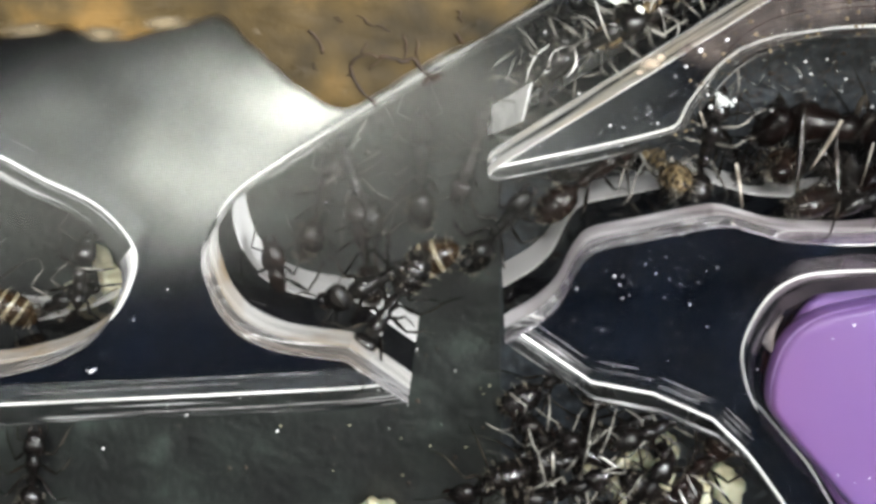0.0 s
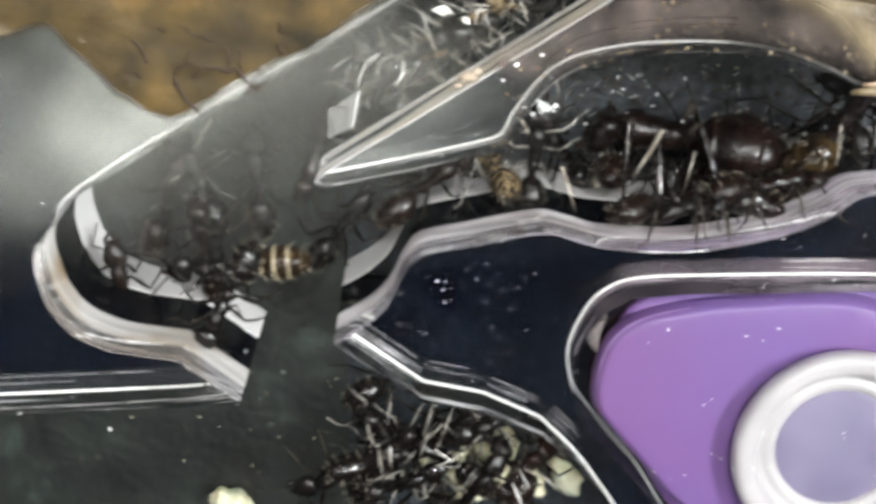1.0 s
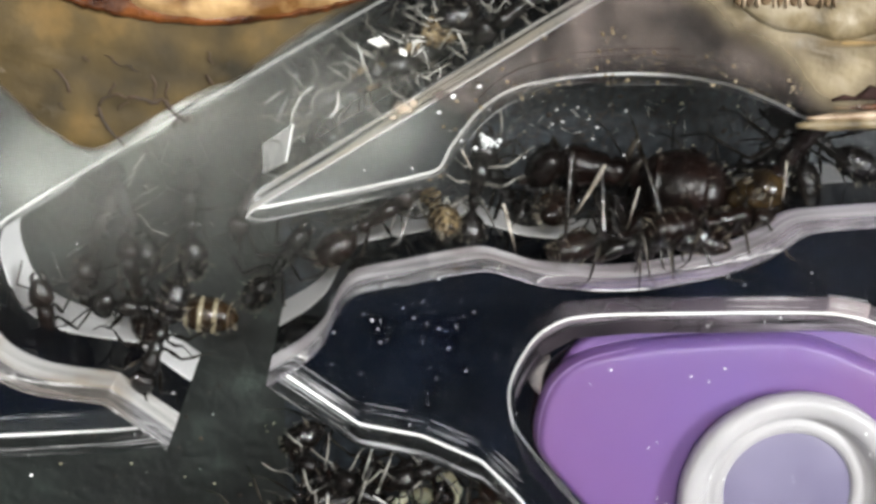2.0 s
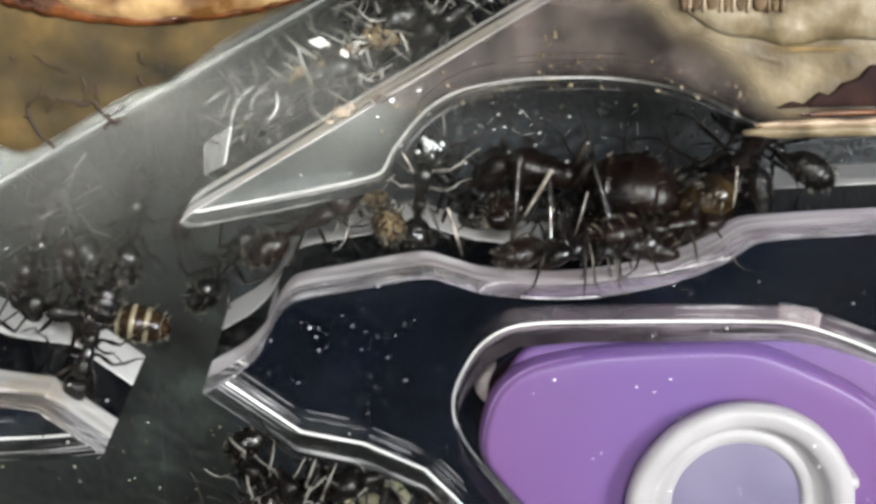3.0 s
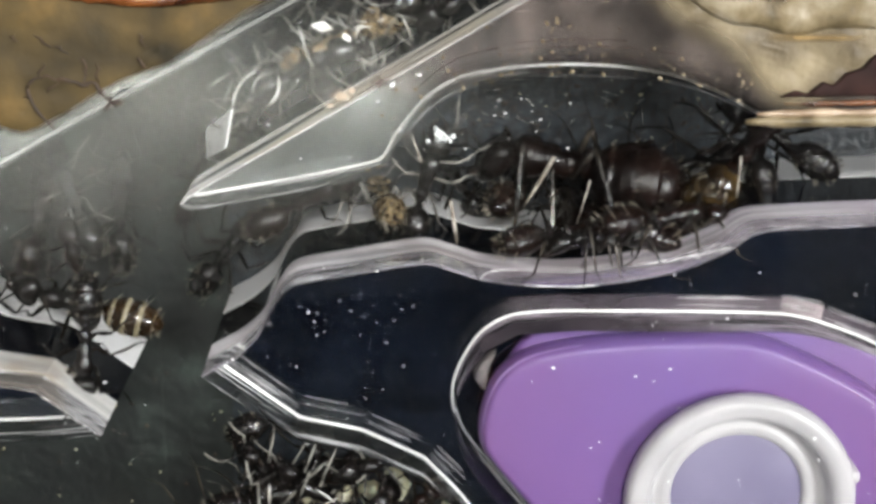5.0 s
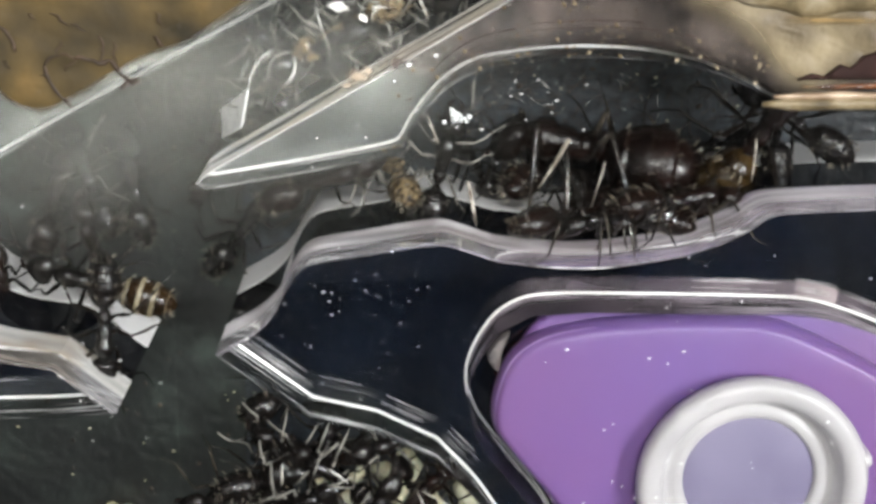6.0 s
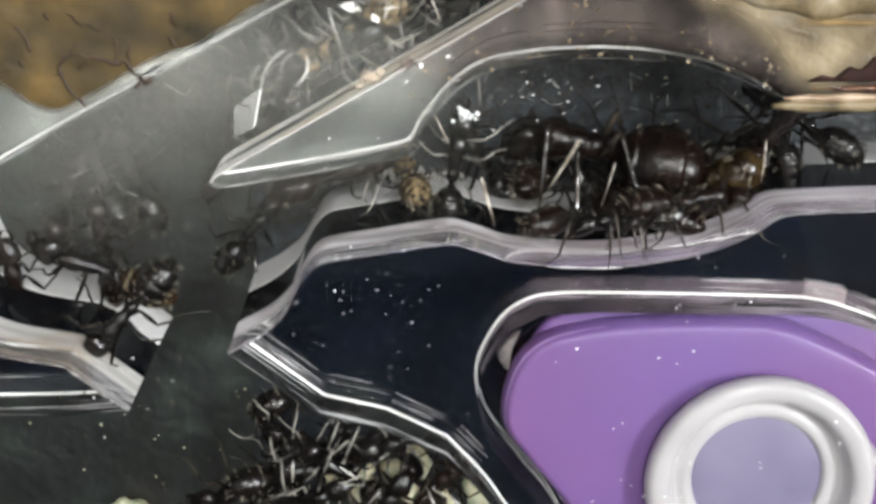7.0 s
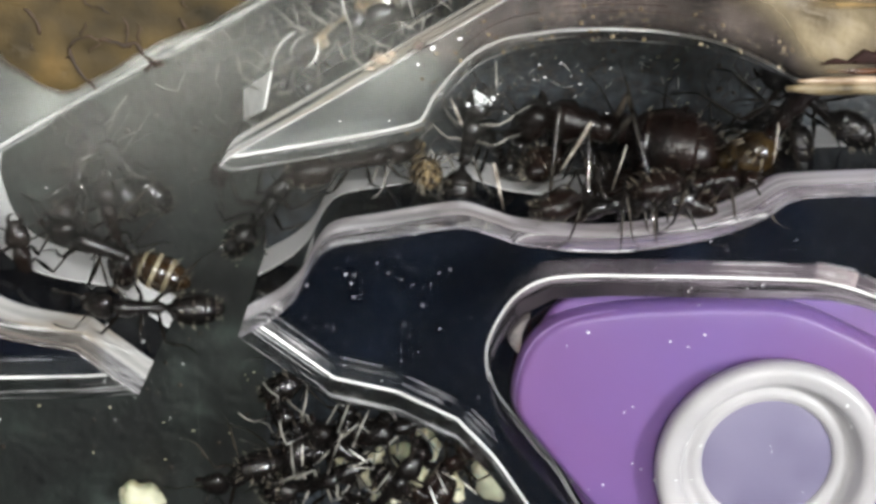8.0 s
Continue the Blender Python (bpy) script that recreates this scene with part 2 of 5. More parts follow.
TABLE = noisy("black_cloth", (0.003, 0.003, 0.004), (0.006, 0.006, 0.007), 400, 0.95, Specular_IOR_Level=0.05)
LAMP = glow("lamp_diffuser", (1.0, 0.97, 0.93), 12)


def haze_glow(strength):
    """A blotchy glow, brightest in its middle and fading to the rim, shaped to mirror as haze."""
    m, nodes, links, p = material("haze_emitter")
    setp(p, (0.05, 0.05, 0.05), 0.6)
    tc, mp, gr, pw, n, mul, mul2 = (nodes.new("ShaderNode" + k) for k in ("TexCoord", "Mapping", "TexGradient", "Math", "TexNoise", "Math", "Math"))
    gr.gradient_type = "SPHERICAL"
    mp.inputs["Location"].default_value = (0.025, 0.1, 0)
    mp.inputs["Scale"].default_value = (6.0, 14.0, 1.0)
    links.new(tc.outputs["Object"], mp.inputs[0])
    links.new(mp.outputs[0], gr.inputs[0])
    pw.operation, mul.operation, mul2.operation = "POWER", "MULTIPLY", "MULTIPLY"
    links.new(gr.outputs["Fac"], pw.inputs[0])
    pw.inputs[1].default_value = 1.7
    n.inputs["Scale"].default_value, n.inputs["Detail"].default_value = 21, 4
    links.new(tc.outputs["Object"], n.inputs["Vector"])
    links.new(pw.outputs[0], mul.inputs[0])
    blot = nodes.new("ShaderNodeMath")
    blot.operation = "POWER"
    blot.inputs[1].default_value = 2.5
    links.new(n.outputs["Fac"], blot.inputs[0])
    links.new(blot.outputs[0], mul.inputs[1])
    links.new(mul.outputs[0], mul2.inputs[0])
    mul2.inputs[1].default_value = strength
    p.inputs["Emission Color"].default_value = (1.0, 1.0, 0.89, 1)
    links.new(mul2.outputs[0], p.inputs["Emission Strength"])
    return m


SKY = glow("overcast_sky", (0.9, 0.95, 1.0), 4)
HAZE_GLOW = haze_glow(37.0)

# ---- builders ----


def part(name, bm, mats, parent=None, label="", smooth=False):
    me = bpy.data.meshes.new(name)
    bm.to_mesh(me)
    bm.free()
    for m in mats if isinstance(mats, (list, tuple)) else (mats,):
        me.materials.append(m)
    if smooth:
        for f in me.polygons:
            f.use_smooth = True
    ob = new(name, me)
    if parent:
        ob.parent = parent
    if label:
        ob["label"] = label
    return ob


def holder(name, m=None):
    ob = new(name)
    ob.empty_display_size = 0.005
    if m is not None:
        ob.matrix_basis = m
    return ob


def box_bm(x0, x1, y0, y1, z0, z1, bm=None, bevel=0.0):
    bm = bm or bmesh.new()
    vs = bmesh.ops.create_cube(bm, size=1, matrix=Matrix.Translation(((x0 + x1) / 2, (y0 + y1) / 2, (z0 + z1) / 2)) @ Matrix.Diagonal((x1 - x0, y1 - y0, z1 - z0, 1)))["verts"]
    if bevel:
        es = list({e for v in vs for e in v.link_edges})
        bmesh.ops.bevel(bm, geom=es, offset=bevel, segments=2, affect="EDGES")
    return bm


def smooth_line(points, closed=True, step=0.35):
    """A curve through the points; a point with a third entry is a sharp corner."""
    n = len(points)
    out = []
    for i in range(n if closed else n - 1):
        p1, p2 = points[i], points[(i + 1) % n]
        p0 = points[i - 1] if closed or i else p1
        p3 = points[(i + 2) % n] if closed or i + 2 < n else p2
        a, b = Vector(p1[:2]), Vector(p2[:2])
        ta = (b - a) if len(p1) > 2 else (b - Vector(p0[:2])) / 2
        tb = (b - a) if len(p2) > 2 else (Vector(p3[:2]) - a) / 2
        d = (b - a).length
        for t_, o in ((ta, 0), (tb, 1)):
            if t_.length > d:
                t_ *= d / t_.length
        k = max(1, min(14, int(d / step)))
        for j in range(k):
            s = j / k
            out.append(a * (2 * s**3 - 3 * s**2 + 1) + ta * (s**3 - 2 * s**2 + s) + b * (3 * s**2 - 2 * s**3) + tb * (s**3 - s**2))
    if not closed:
        out.append(Vector(points[-1][:2]))
    return out


def signed_area(loop):
    return sum(a.x * b.y - b.x * a.y for a, b in zip(loop, loop[1:] + loop[:1])) / 2


def inset(loop, d):
    """The loop moved d to its inner side (loop counter-clockwise)."""
    out = []
    n = len(loop)
    for i in range(n):
        a, b, c = loop[i - 1], loop[i], loop[(i + 1) % n]
        u, v = (b - a).normalized(), (c - b).normalized()
        nrm = Vector((-(u.y + v.y), u.x + v.x))
        if nrm.length < 1e-6:
            nrm = Vector((-u.y, u.x))
        nrm.normalize()
        k = max(0.5, nrm.dot(Vector((-u.y, u.x))))
        out.append(b + nrm * d / k)
    return out


def ccw(loop):
    return loop if signed_area(loop) > 0 else loop[::-1]


def plate_bm(outer, holes, y0, y1, chamfer=0.14, lip=0.07, up=0.25, roof=False, lined=True):
    """A sheet from y0 to y1 with cut openings, in millimetres; faces 0, cut walls 1, chamfers 2, ledges 3, an opening's roof 4, fronts of ledges 5."""
    bm = bmesh.new()
    loops = []
    for loop, hole in [(outer, False)] + [(h, True) for h in holes]:
        if (signed_area(loop) > 0) == hole:
            loop = loop[::-1]
        loops.append(loop)
    rims = {0: [], 1: []}
    for loop in loops:
        small = inset(loop, chamfer)
        rings = []
        for y, lp in ((y0, inset(loop, lip)), (y0 + lip, loop), (y0 + 0.45 * (y1 - y0), loop), (y1 - chamfer, loop), (y1, small)):
            rings.append([bm.verts.new((p.x / 1000, y / 1000, p.y / 1000)) for p in lp])
        n = len(loop)
        for k in range(4):
            for i in range(n):
                f = bm.faces.new((rings[k][i], rings[k][(i + 1) % n], rings[k + 1][(i + 1) % n], rings[k + 1][i]))
                side = (loop[(i + 1) % n] - loop[i])
                # walls facing up take the paler, lit-looking ledge materials
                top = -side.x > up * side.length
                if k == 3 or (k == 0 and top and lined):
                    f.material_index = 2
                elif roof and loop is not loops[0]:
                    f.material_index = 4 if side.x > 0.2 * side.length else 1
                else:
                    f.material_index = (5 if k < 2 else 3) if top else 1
                f.smooth = k in (1, 2)
        for ring in rings[:2] + rings[3:]:
            for i in range(n):
                bm.edges.get((ring[i], ring[(i + 1) % n])).smooth = False
        for i in range(n):
            a, b = loop[i] - loop[i - 1], loop[(i + 1) % n] - loop[i]
            if a.length > 1e-6 and b.length > 1e-6 and a.angle(b) > 0.45:
                bm.edges.get((rings[1][i], rings[2][i])).smooth = False
                bm.edges.get((rings[2][i], rings[3][i])).smooth = False
        rims[0].append(rings[0])
        rims[1].append(rings[4])
    for side in (0, 1):
        edges = []
        for ring in rims[side]:
            for i in range(len(ring)):
                edges.append(bm.edges.get((ring[i], ring[(i + 1) % len(ring)])))
        r = bmesh.ops.triangle_fill(bm, use_beauty=True, use_dissolve=False, edges=edges)
        for f in r["geom"]:
            if isinstance(f, bmesh.types.BMFace):
                f.material_index = 0
    bmesh.ops.recalc_face_normals(bm, faces=bm.faces)
    return bm


def slab_bm(loop, y_back, y_front, bulge=0.6, rows=5, wobble=0.15, seed=0, relief=0.0, crown=0.0):
    """A rounded, uneven slab in millimetres whose front faces -y; its layer "cover" grows from 0 at the rim to 1."""
    bm = bmesh.new()
    cover = bm.verts.layers.float.new("cover")
    if signed_area(loop) < 0:
        loop = loop[::-1]
    rings = [[bm.verts.new((p.x / 1000, y_back / 1000, p.y / 1000)) for p in loop]]
    for k in range(rows):
        a = (k + 1) / rows * math.pi / 2
        lp = inset(loop, bulge * (1 - math.cos(a)))
        y = y_back + (y_front - y_back) * math.sin(a)
        rings.append([bm.verts.new((p.x / 1000, (y + wobble * noise.noise((p.x * 0.6, p.y * 0.6, seed + k * 0.2))) / 1000, p.y / 1000)) for p in lp])
        for v in rings[-1]:
            v[cover] = 1 - math.cos(a)
    n = len(loop)
    for k in range(rows):
        for i in range(n):
            bm.faces.new((rings[k][i], rings[k][(i + 1) % n], rings[k + 1][(i + 1) % n], rings[k + 1][i])).smooth = True
    for ring in (rings[0], rings[-1]):
        es = [bm.edges.get((ring[i], ring[(i + 1) % n])) for i in range(n)]
        made = bmesh.ops.triangle_fill(bm, use_beauty=True, edges=es)["geom"]
        for f in made:
            if isinstance(f, bmesh.types.BMFace):
                f.smooth = True
    if relief:
        rim = set(rings[-1]) | {v for r in rings[:-1] for v in r}
        for _ in range(6):
            long = [e for e in bm.edges if e.calc_length() > 0.0011 and not (e.verts[0] in rings[0] or e.verts[1] in rings[0])]
            bmesh.ops.subdivide_edges(bm, edges=long, cuts=1)
            bmesh.ops.triangulate(bm, faces=[f for f in bm.faces if len(f.verts) > 4])
        for v in bm.verts:
            if v not in rim:
                p = v.co * 1000
                v.co.y -= relief * (noise.noise((p.x * 0.35, p.z * 0.35, seed)) + 0.6 * noise.noise((p.x, p.z, seed + 5)) + 0.3 * noise.noise((p.x * 2.2, p.z * 2.2, seed + 9))) / 1000
            if crown:
                v.co.y -= crown * 0.001 * max(0.0, 1 - ((v.co.x * 1000 - 14) / 15) ** 2 - ((v.co.z * 1000 + 14.5) / 12) ** 2)
        for f in bm.faces:
            f.smooth = True
    bmesh.ops.recalc_face_normals(bm, faces=bm.faces)
    return bm


def tube_bm(points, radii, sides=7, bm=None):
    """A tube along points with a radius at each."""
    bm = bm or bmesh.new()
    pts = [Vector(p) for p in points]
    rings = []
    for i, p in enumerate(pts):
        d = (pts[min(i + 1, len(pts) - 1)] - pts[max(i - 1, 0)]).normalized()
        u = d.orthogonal().normalized() if i == 0 else (last - d * last.dot(d)).normalized()
        last = u
        v = d.cross(u)
        rings.append([bm.verts.new(p + (u * math.cos(a) + v * math.sin(a)) * radii[i]) for a in (2 * math.pi * k / sides for k in range(sides))])
    for a, b in zip(rings, rings[1:]):
        for k in range(sides):
            bm.faces.new((a[k], a[(k + 1) % sides], b[(k + 1) % sides], b[k])).smooth = True
    bm.faces.new(rings[0][::-1])
    bm.faces.new(rings[-1])
    return bm


def lathe_bm(profile, m=None, sides=48, bm=None):
    """Profile rows (radius, height) turned about z, closed at radius 0 ends."""
    bm = bm or bmesh.new()
    m = m or Matrix()
    rings = []
    for r, h in profile:
        if r < 1e-9:
            rings.append([bm.verts.new(m @ Vector((0, 0, h)))])
        else:
            rings.append([bm.verts.new(m @ Vector((r * math.cos(a), r * math.sin(a), h))) for a in (2 * math.pi * k / sides for k in range(sides))])
    for a, b in zip(rings, rings[1:]):
        for k in range(sides):
            j = (k + 1) % sides
            if len(a) == 1:
                f = bm.faces.new((a[0], b[k], b[j]))
            elif len(b) == 1:
                f = bm.faces.new((a[k], b[0], a[j]))
            else:
                f = bm.faces.new((a[k], b[k], b[j], a[j]))
            f.smooth = True
    bmesh.ops.recalc_face_normals(bm, faces=bm.faces)
    return bm


# ---- room ----
TABLE_Z = Z0 - 0.14


def room():
    for name, b in (("floor", (-2.5, 2.5, -5.2, 2, -0.05, 0)), ("ceiling", (-2.5, 2.5, -5.2, 2, 2.5, 2.55)), ("wall_north", (-2.5, 2.5, 2, 2.1, 0, 2.5)),
                    ("wall_south", (-2.5, 2.5, -5.3, -5.2, 0, 2.5)), ("wall_west", (-2.6, -2.5, -5.3, 2.1, 0, 2.5))):
        tagged(part(name, box_bm(*b), BOARDS if name == "floor" else WALLP), ("brown wooden " if name == "floor" else "plain grey painted ") + name.split("_")[0] + " of the room", name.split("_")[0], kind="structure")
    # opening, frame and sky of the added fill window
    w0, w1 = WINDOW_Y - 0.7, WINDOW_Y + 0.7
    bm = bmesh.new()
    for b in ((2.5, 2.6, -5.3, w0, 0, 2.5), (2.5, 2.6, w1, 2.1, 0, 2.5), (2.5, 2.6, w0, w1, 0, 0.85), (2.5, 2.6, w0, w1, 2.25, 2.5)):
        box_bm(*b, bm=bm)
    tagged(part("wall_east", bm, WALLP), "plain grey painted wall with the added window's opening", "wall", kind="structure")
    w = tagged(holder("fill_window_1"), "added unseen window, white framed, filling in soft daylight", "window", kind="structure")
    for y0, y1, z0, z1 in ((w0, w0 + 0.05, 0.85, 2.25), (w1 - 0.05, w1, 0.85, 2.25), (w0 + 0.05, w1 - 0.05, 0.85, 0.9), (w0 + 0.05, w1 - 0.05, 2.2, 2.25), (WINDOW_Y - 0.02, WINDOW_Y + 0.02, 0.9, 2.2)):
        part("window_frame", box_bm(2.53, 2.58, y0, y1, z0, z1), RINGW, w)
    tagged(part("backdrop", box_bm(3.38, 3.4, WINDOW_Y - 2.7, WINDOW_Y + 2.7, 0, 3.2), SKY), "pale overcast sky outside the added window", "sky", kind="structure")
    t = holder("table", pose(0, 0, 0))
    tagged(t, "table covered in dull black cloth under the ant nest", "table")
    part("tabletop", box_bm(-0.9, 0.9, -1.5, 0.4, TABLE_Z - 0.03, TABLE_Z, bevel=0.004), TABLE, t)
    for x in (-0.84, 0.84):
        for y in (-1.44, 0.34):
            part("leg", box_bm(x - 0.025, x + 0.025, y - 0.025, y + 0.025, 0, TABLE_Z - 0.03, bevel=0.003), TABLE, t)
    lamp = holder("ceiling_lamp", pose(*LAMP_AT))
    tagged(lamp, "flat white ceiling lamp with a lit diffuser", "lamp")
    part("housing", box_bm(-0.62, 0.62, -0.27, 0.27, -0.05, 0, bevel=0.005), WALLP, lamp)
    part("diffuser", box_bm(-0.6, 0.6, -0.25, 0.25, -0.06, -0.05), LAMP, lamp)


def haze_panel():
    """An added glowing panel on the table, standing in for the unseen source whose haze the nest's cover mirrors."""
    t = holder("haze_panel", Matrix.Translation((-0.082, -0.43, TABLE_Z - 0.012)) @ pose(0, 0, 0, 0, 0, -10))
    tagged(t, "added glowing panel that the nest's cover mirrors as haze", "light pad")
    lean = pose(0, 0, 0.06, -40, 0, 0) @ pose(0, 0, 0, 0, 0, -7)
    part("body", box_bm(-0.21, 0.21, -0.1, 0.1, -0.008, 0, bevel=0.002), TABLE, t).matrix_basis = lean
    part("panel", box_bm(-0.2, 0.2, -0.09, 0.09, 0.0002, 0.001), HAZE_GLOW, t).matrix_basis = lean
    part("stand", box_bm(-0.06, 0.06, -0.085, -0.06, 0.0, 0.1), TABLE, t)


room()
haze_panel()

# ---- the nest: stacked sheets cut to the same openings ----
NEST = holder("ant_nest", pose(0, 0, Z0))
tagged(NEST, "upright ant nest of stacked clear, black and white acrylic sheets", "ant nest")

LEFT_SOLID = [(-13.1, 8.8), (-20.6, 4.6), (-25, 2.0), (-27.5, 0.3), (-28.6, -1.2), (-28.95, -2.6), (-28.75, -4.0), (-28.3, -5.4), (-27.2, -6.8), (-25.1, -7.8), (-21.5, -8.4, 1),
              (-18.2, -11.0, 1), (-22.2, -11.35), (-41, -12.0), (-60, -12.6, 1), (-60, 34, 1), (32, 34, 1)]
LEFT_CHAMBER = [(-33.4, -2.9), (-33.7, -4.5), (-34.8, -6.4), (-36.5, -7.7), (-38.8, -8.6), (-43, -9.2), (-49, -7.5), (-52, -2.5), (-49, 2.5), (-44, 4.0), (-40.4, 2.7), (-38.2, 1.4), (-35.7, 0.1), (-34.2, -1.3)]
FINGER_SOLID = [(-13.5, 1.62, 1), (-13.1, 1.5), (-3.6, 3.5), (-2.7, 4.9), (-1.2, 6.8), (0.5, 7.9), (3.3, 8.5), (6.2, 8.7), (9, 8.6), (12, 8.1), (14.6, 7.1), (16.2, 6.3), (17.9, 6.3), (22.8, 6.7), (42, 7.6, 1),
                (42, 32, 1), (36, 32, 1), (3, 12.1), (-2.4, 8.8), (-5, 7.2), (-12.4, 2.75), (-13.3, 2.15), (-13.55, 1.85)]
RIGHT_SOLID = [(-12.8, -7.5, 1), (-11, -6.4), (-9.8, -5.2), (-8.9, -3.4), (-8.0, -2.4), (-5.2, -1.8), (-1.2, -1.1), (0.5, -1.5), (2, -1.95), (6, -2.25), (9, -1.95), (12, -1.3), (14.5, -0.2), (15.8, 0.75), (17.5, 1.0),
               (22.3, 1.3), (42, 2.2, 1), (42, -40, 1), (9, -40, 1), (6.5, -26), (4.2, -20.5), (2.2, -17.3), (0.9, -15.5), (-1.0, -13.5, 1), (-4.4, -11.9, 1), (-7.9, -11.15, 1)]
PORT_HOLE = [(7.4, -21.0), (5, -17.1), (3, -14.6), (1.4, -12.5), (0.75, -10.6), (0.65, -9.0), (1.2, -7.4), (2.2, -5.9), (3.8, -5.0), (6.7, -4.75), (18, -4.75), (20.5, -5.2), (24.3, -6.7), (28.5, -9.5), (30.5, -14), (29, -19), (24, -23.5), (17, -25.5), (11, -24.5)]
Y_CLEAR, Y_BLACK, Y_WHITE, Y_BACK = 1.3, 6.0, 10.75, 15.5


def nest():
    lines = {k: smooth_line(v) for k, v in (("L", LEFT_SOLID), ("LC", LEFT_CHAMBER), ("F", FINGER_SOLID), ("R", RIGHT_SOLID), ("P", PORT_HOLE))}
    for key, holes in (("L", ["LC"]), ("F", []), ("R", ["P"])):
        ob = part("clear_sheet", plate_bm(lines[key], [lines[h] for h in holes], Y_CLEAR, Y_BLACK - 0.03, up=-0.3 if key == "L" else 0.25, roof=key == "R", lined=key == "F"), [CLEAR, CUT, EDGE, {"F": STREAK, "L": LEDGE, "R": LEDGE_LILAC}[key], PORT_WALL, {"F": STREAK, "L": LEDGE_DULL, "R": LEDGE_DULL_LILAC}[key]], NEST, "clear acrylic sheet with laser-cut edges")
        ob.visible_shadow = False
        part("black_sheet", plate_bm(lines[key], [lines[h] for h in holes if h != "P"], Y_BLACK, Y_WHITE - 0.03, 0.05), [BLACK] * 6, NEST, "glossy black acrylic sheet")
        part("white_sheet", plate_bm(lines[key], [lines[h] for h in holes if h != "P"], Y_WHITE, Y_BACK - 0.03, 0.05), [WHITE] * 6, NEST, "white acrylic sheet")
    # the right module's plate is toned lighter in place of light
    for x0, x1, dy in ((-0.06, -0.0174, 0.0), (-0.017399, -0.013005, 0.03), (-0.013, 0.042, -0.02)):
        part("back_plate", box_bm(x0, x1, (Y_BACK + dy) / 1000, 0.019, -0.14, 0.034), FLOOR_GRAINY_LIT if x1 > 0 else FLOOR, NEST, "dark matt back plate of one nest module")
    part("cover_sheet", box_bm(-0.06, 0.042, 0, 0.0012, -0.06, 0.034), COVER, NEST, "thin clear cover sheet")
    # an added facet stands in for the white sheet's ledge at the tip
    bm = bmesh.new()
    tab = [Vector(p) / 1000 for p in ((-13.3, 9.6, 2.2), (-13.3, 9.6, 3.9), (-11.2, 4.2, 6.2), (-11.7, 5.2, 3.9))]
    off = Vector((0.1, 0.1, 0)) / 1000
    front, back = [bm.verts.new(p) for p in tab], [bm.verts.new(p + off) for p in tab]
    bm.faces.new(front)
    bm.faces.new(back[::-1])
    for i in range(4):
        bm.faces.new((front[i], front[i - 1], back[i - 1], back[i]))
    bmesh.ops.recalc_face_normals(bm, faces=bm.faces)
    part("ledge_facet", bm, CHIPPED, NEST, "added white facet standing in for the white sheet's ledge")
    # the frame that holds the sheets
    for n, b in (("side_rail", (-0.064, -0.0603, 0, 0.019, -0.14, 0.034)), ("side_rail", (0.0423, 0.046, 0, 0.019, -0.14, 0.034)), ("top_rail", (-0.064, 0.046, 0, 0.019, 0.0343, 0.038)), ("front_panel", (-0.06, 0.042, 0, 0.015, -0.14, -0.0605))):
        part(n, box_bm(*b, bevel=0.0005), BLACK, NEST)
    # purple pad in the port's opening
    base = smooth_line([(3.0, -12.9), (2.9, -11.0), (3.3, -9.0), (4.2, -7.2), (5.5, -6.15), (7.2, -5.75), (18, -5.6), (20.5, -6.0), (24.2, -7.3), (28.2, -9.8), (30, -14), (28.6, -18.8), (23.8, -23), (17, -25), (11.2, -24), (7.6, -20.8), (5.2, -17.2), (3.4, -14.9)])
    part("pad_base", slab_bm(base, 5.97, 5.4, 0.4, 4, 0.0), PURPLE, NEST, "purple silicone base of the water port")
    rim = smooth_line([(2.2, -12.9), (2.25, -10.6), (3.1, -8.5), (4.9, -7.2), (9, -6.4), (16.0, -6.1), (19.2, -6.9), (24.6, -9.8), (27.5, -14), (26, -19), (20, -22.5), (12, -22.5), (7.5, -19.5), (5.0, -16.6), (3.4, -14.7)])
    part("pad", slab_bm(rim, 5.6, 4.3, 0.55, 7, 0.0, 0, 0.015, 0.5), PURPLE, NEST, "raised purple silicone pad")
    # a paler bead paints the highlight along the pad's rim
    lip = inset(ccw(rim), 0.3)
    part("pad_lip", tube_bm([(p.x / 1000, 0.00452, p.y / 1000) for p in lip + lip[:1]], [0.00015] * (len(lip) + 1), 8), LIP_HIGHLIGHT, NEST, "rounded lip of the purple pad, its highlight painted pale")
    part("clear_chip", slab_bm(smooth_line([(1.75, -9.1), (2.2, -8.1), (3.0, -7.6), (2.7, -8.6), (2.5, -10.0)], True, 0.15), 5.9, 5.3, 0.15, 4, 0.1, 2), CHIP, NEST, "greyish translucent chip beside the pad")
    # painted strips: the cut upper edge's dull reflection on the black sheet behind, and a dark strip over its front
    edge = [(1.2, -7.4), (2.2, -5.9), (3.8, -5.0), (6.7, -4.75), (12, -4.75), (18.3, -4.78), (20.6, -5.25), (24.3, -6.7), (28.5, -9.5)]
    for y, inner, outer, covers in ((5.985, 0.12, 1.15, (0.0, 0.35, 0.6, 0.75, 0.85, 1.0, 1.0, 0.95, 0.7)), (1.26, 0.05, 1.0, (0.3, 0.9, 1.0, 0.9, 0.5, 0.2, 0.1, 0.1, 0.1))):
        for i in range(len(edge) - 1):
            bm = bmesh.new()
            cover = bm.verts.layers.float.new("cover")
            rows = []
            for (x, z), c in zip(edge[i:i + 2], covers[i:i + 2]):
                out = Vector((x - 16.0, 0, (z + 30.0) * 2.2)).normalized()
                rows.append([])
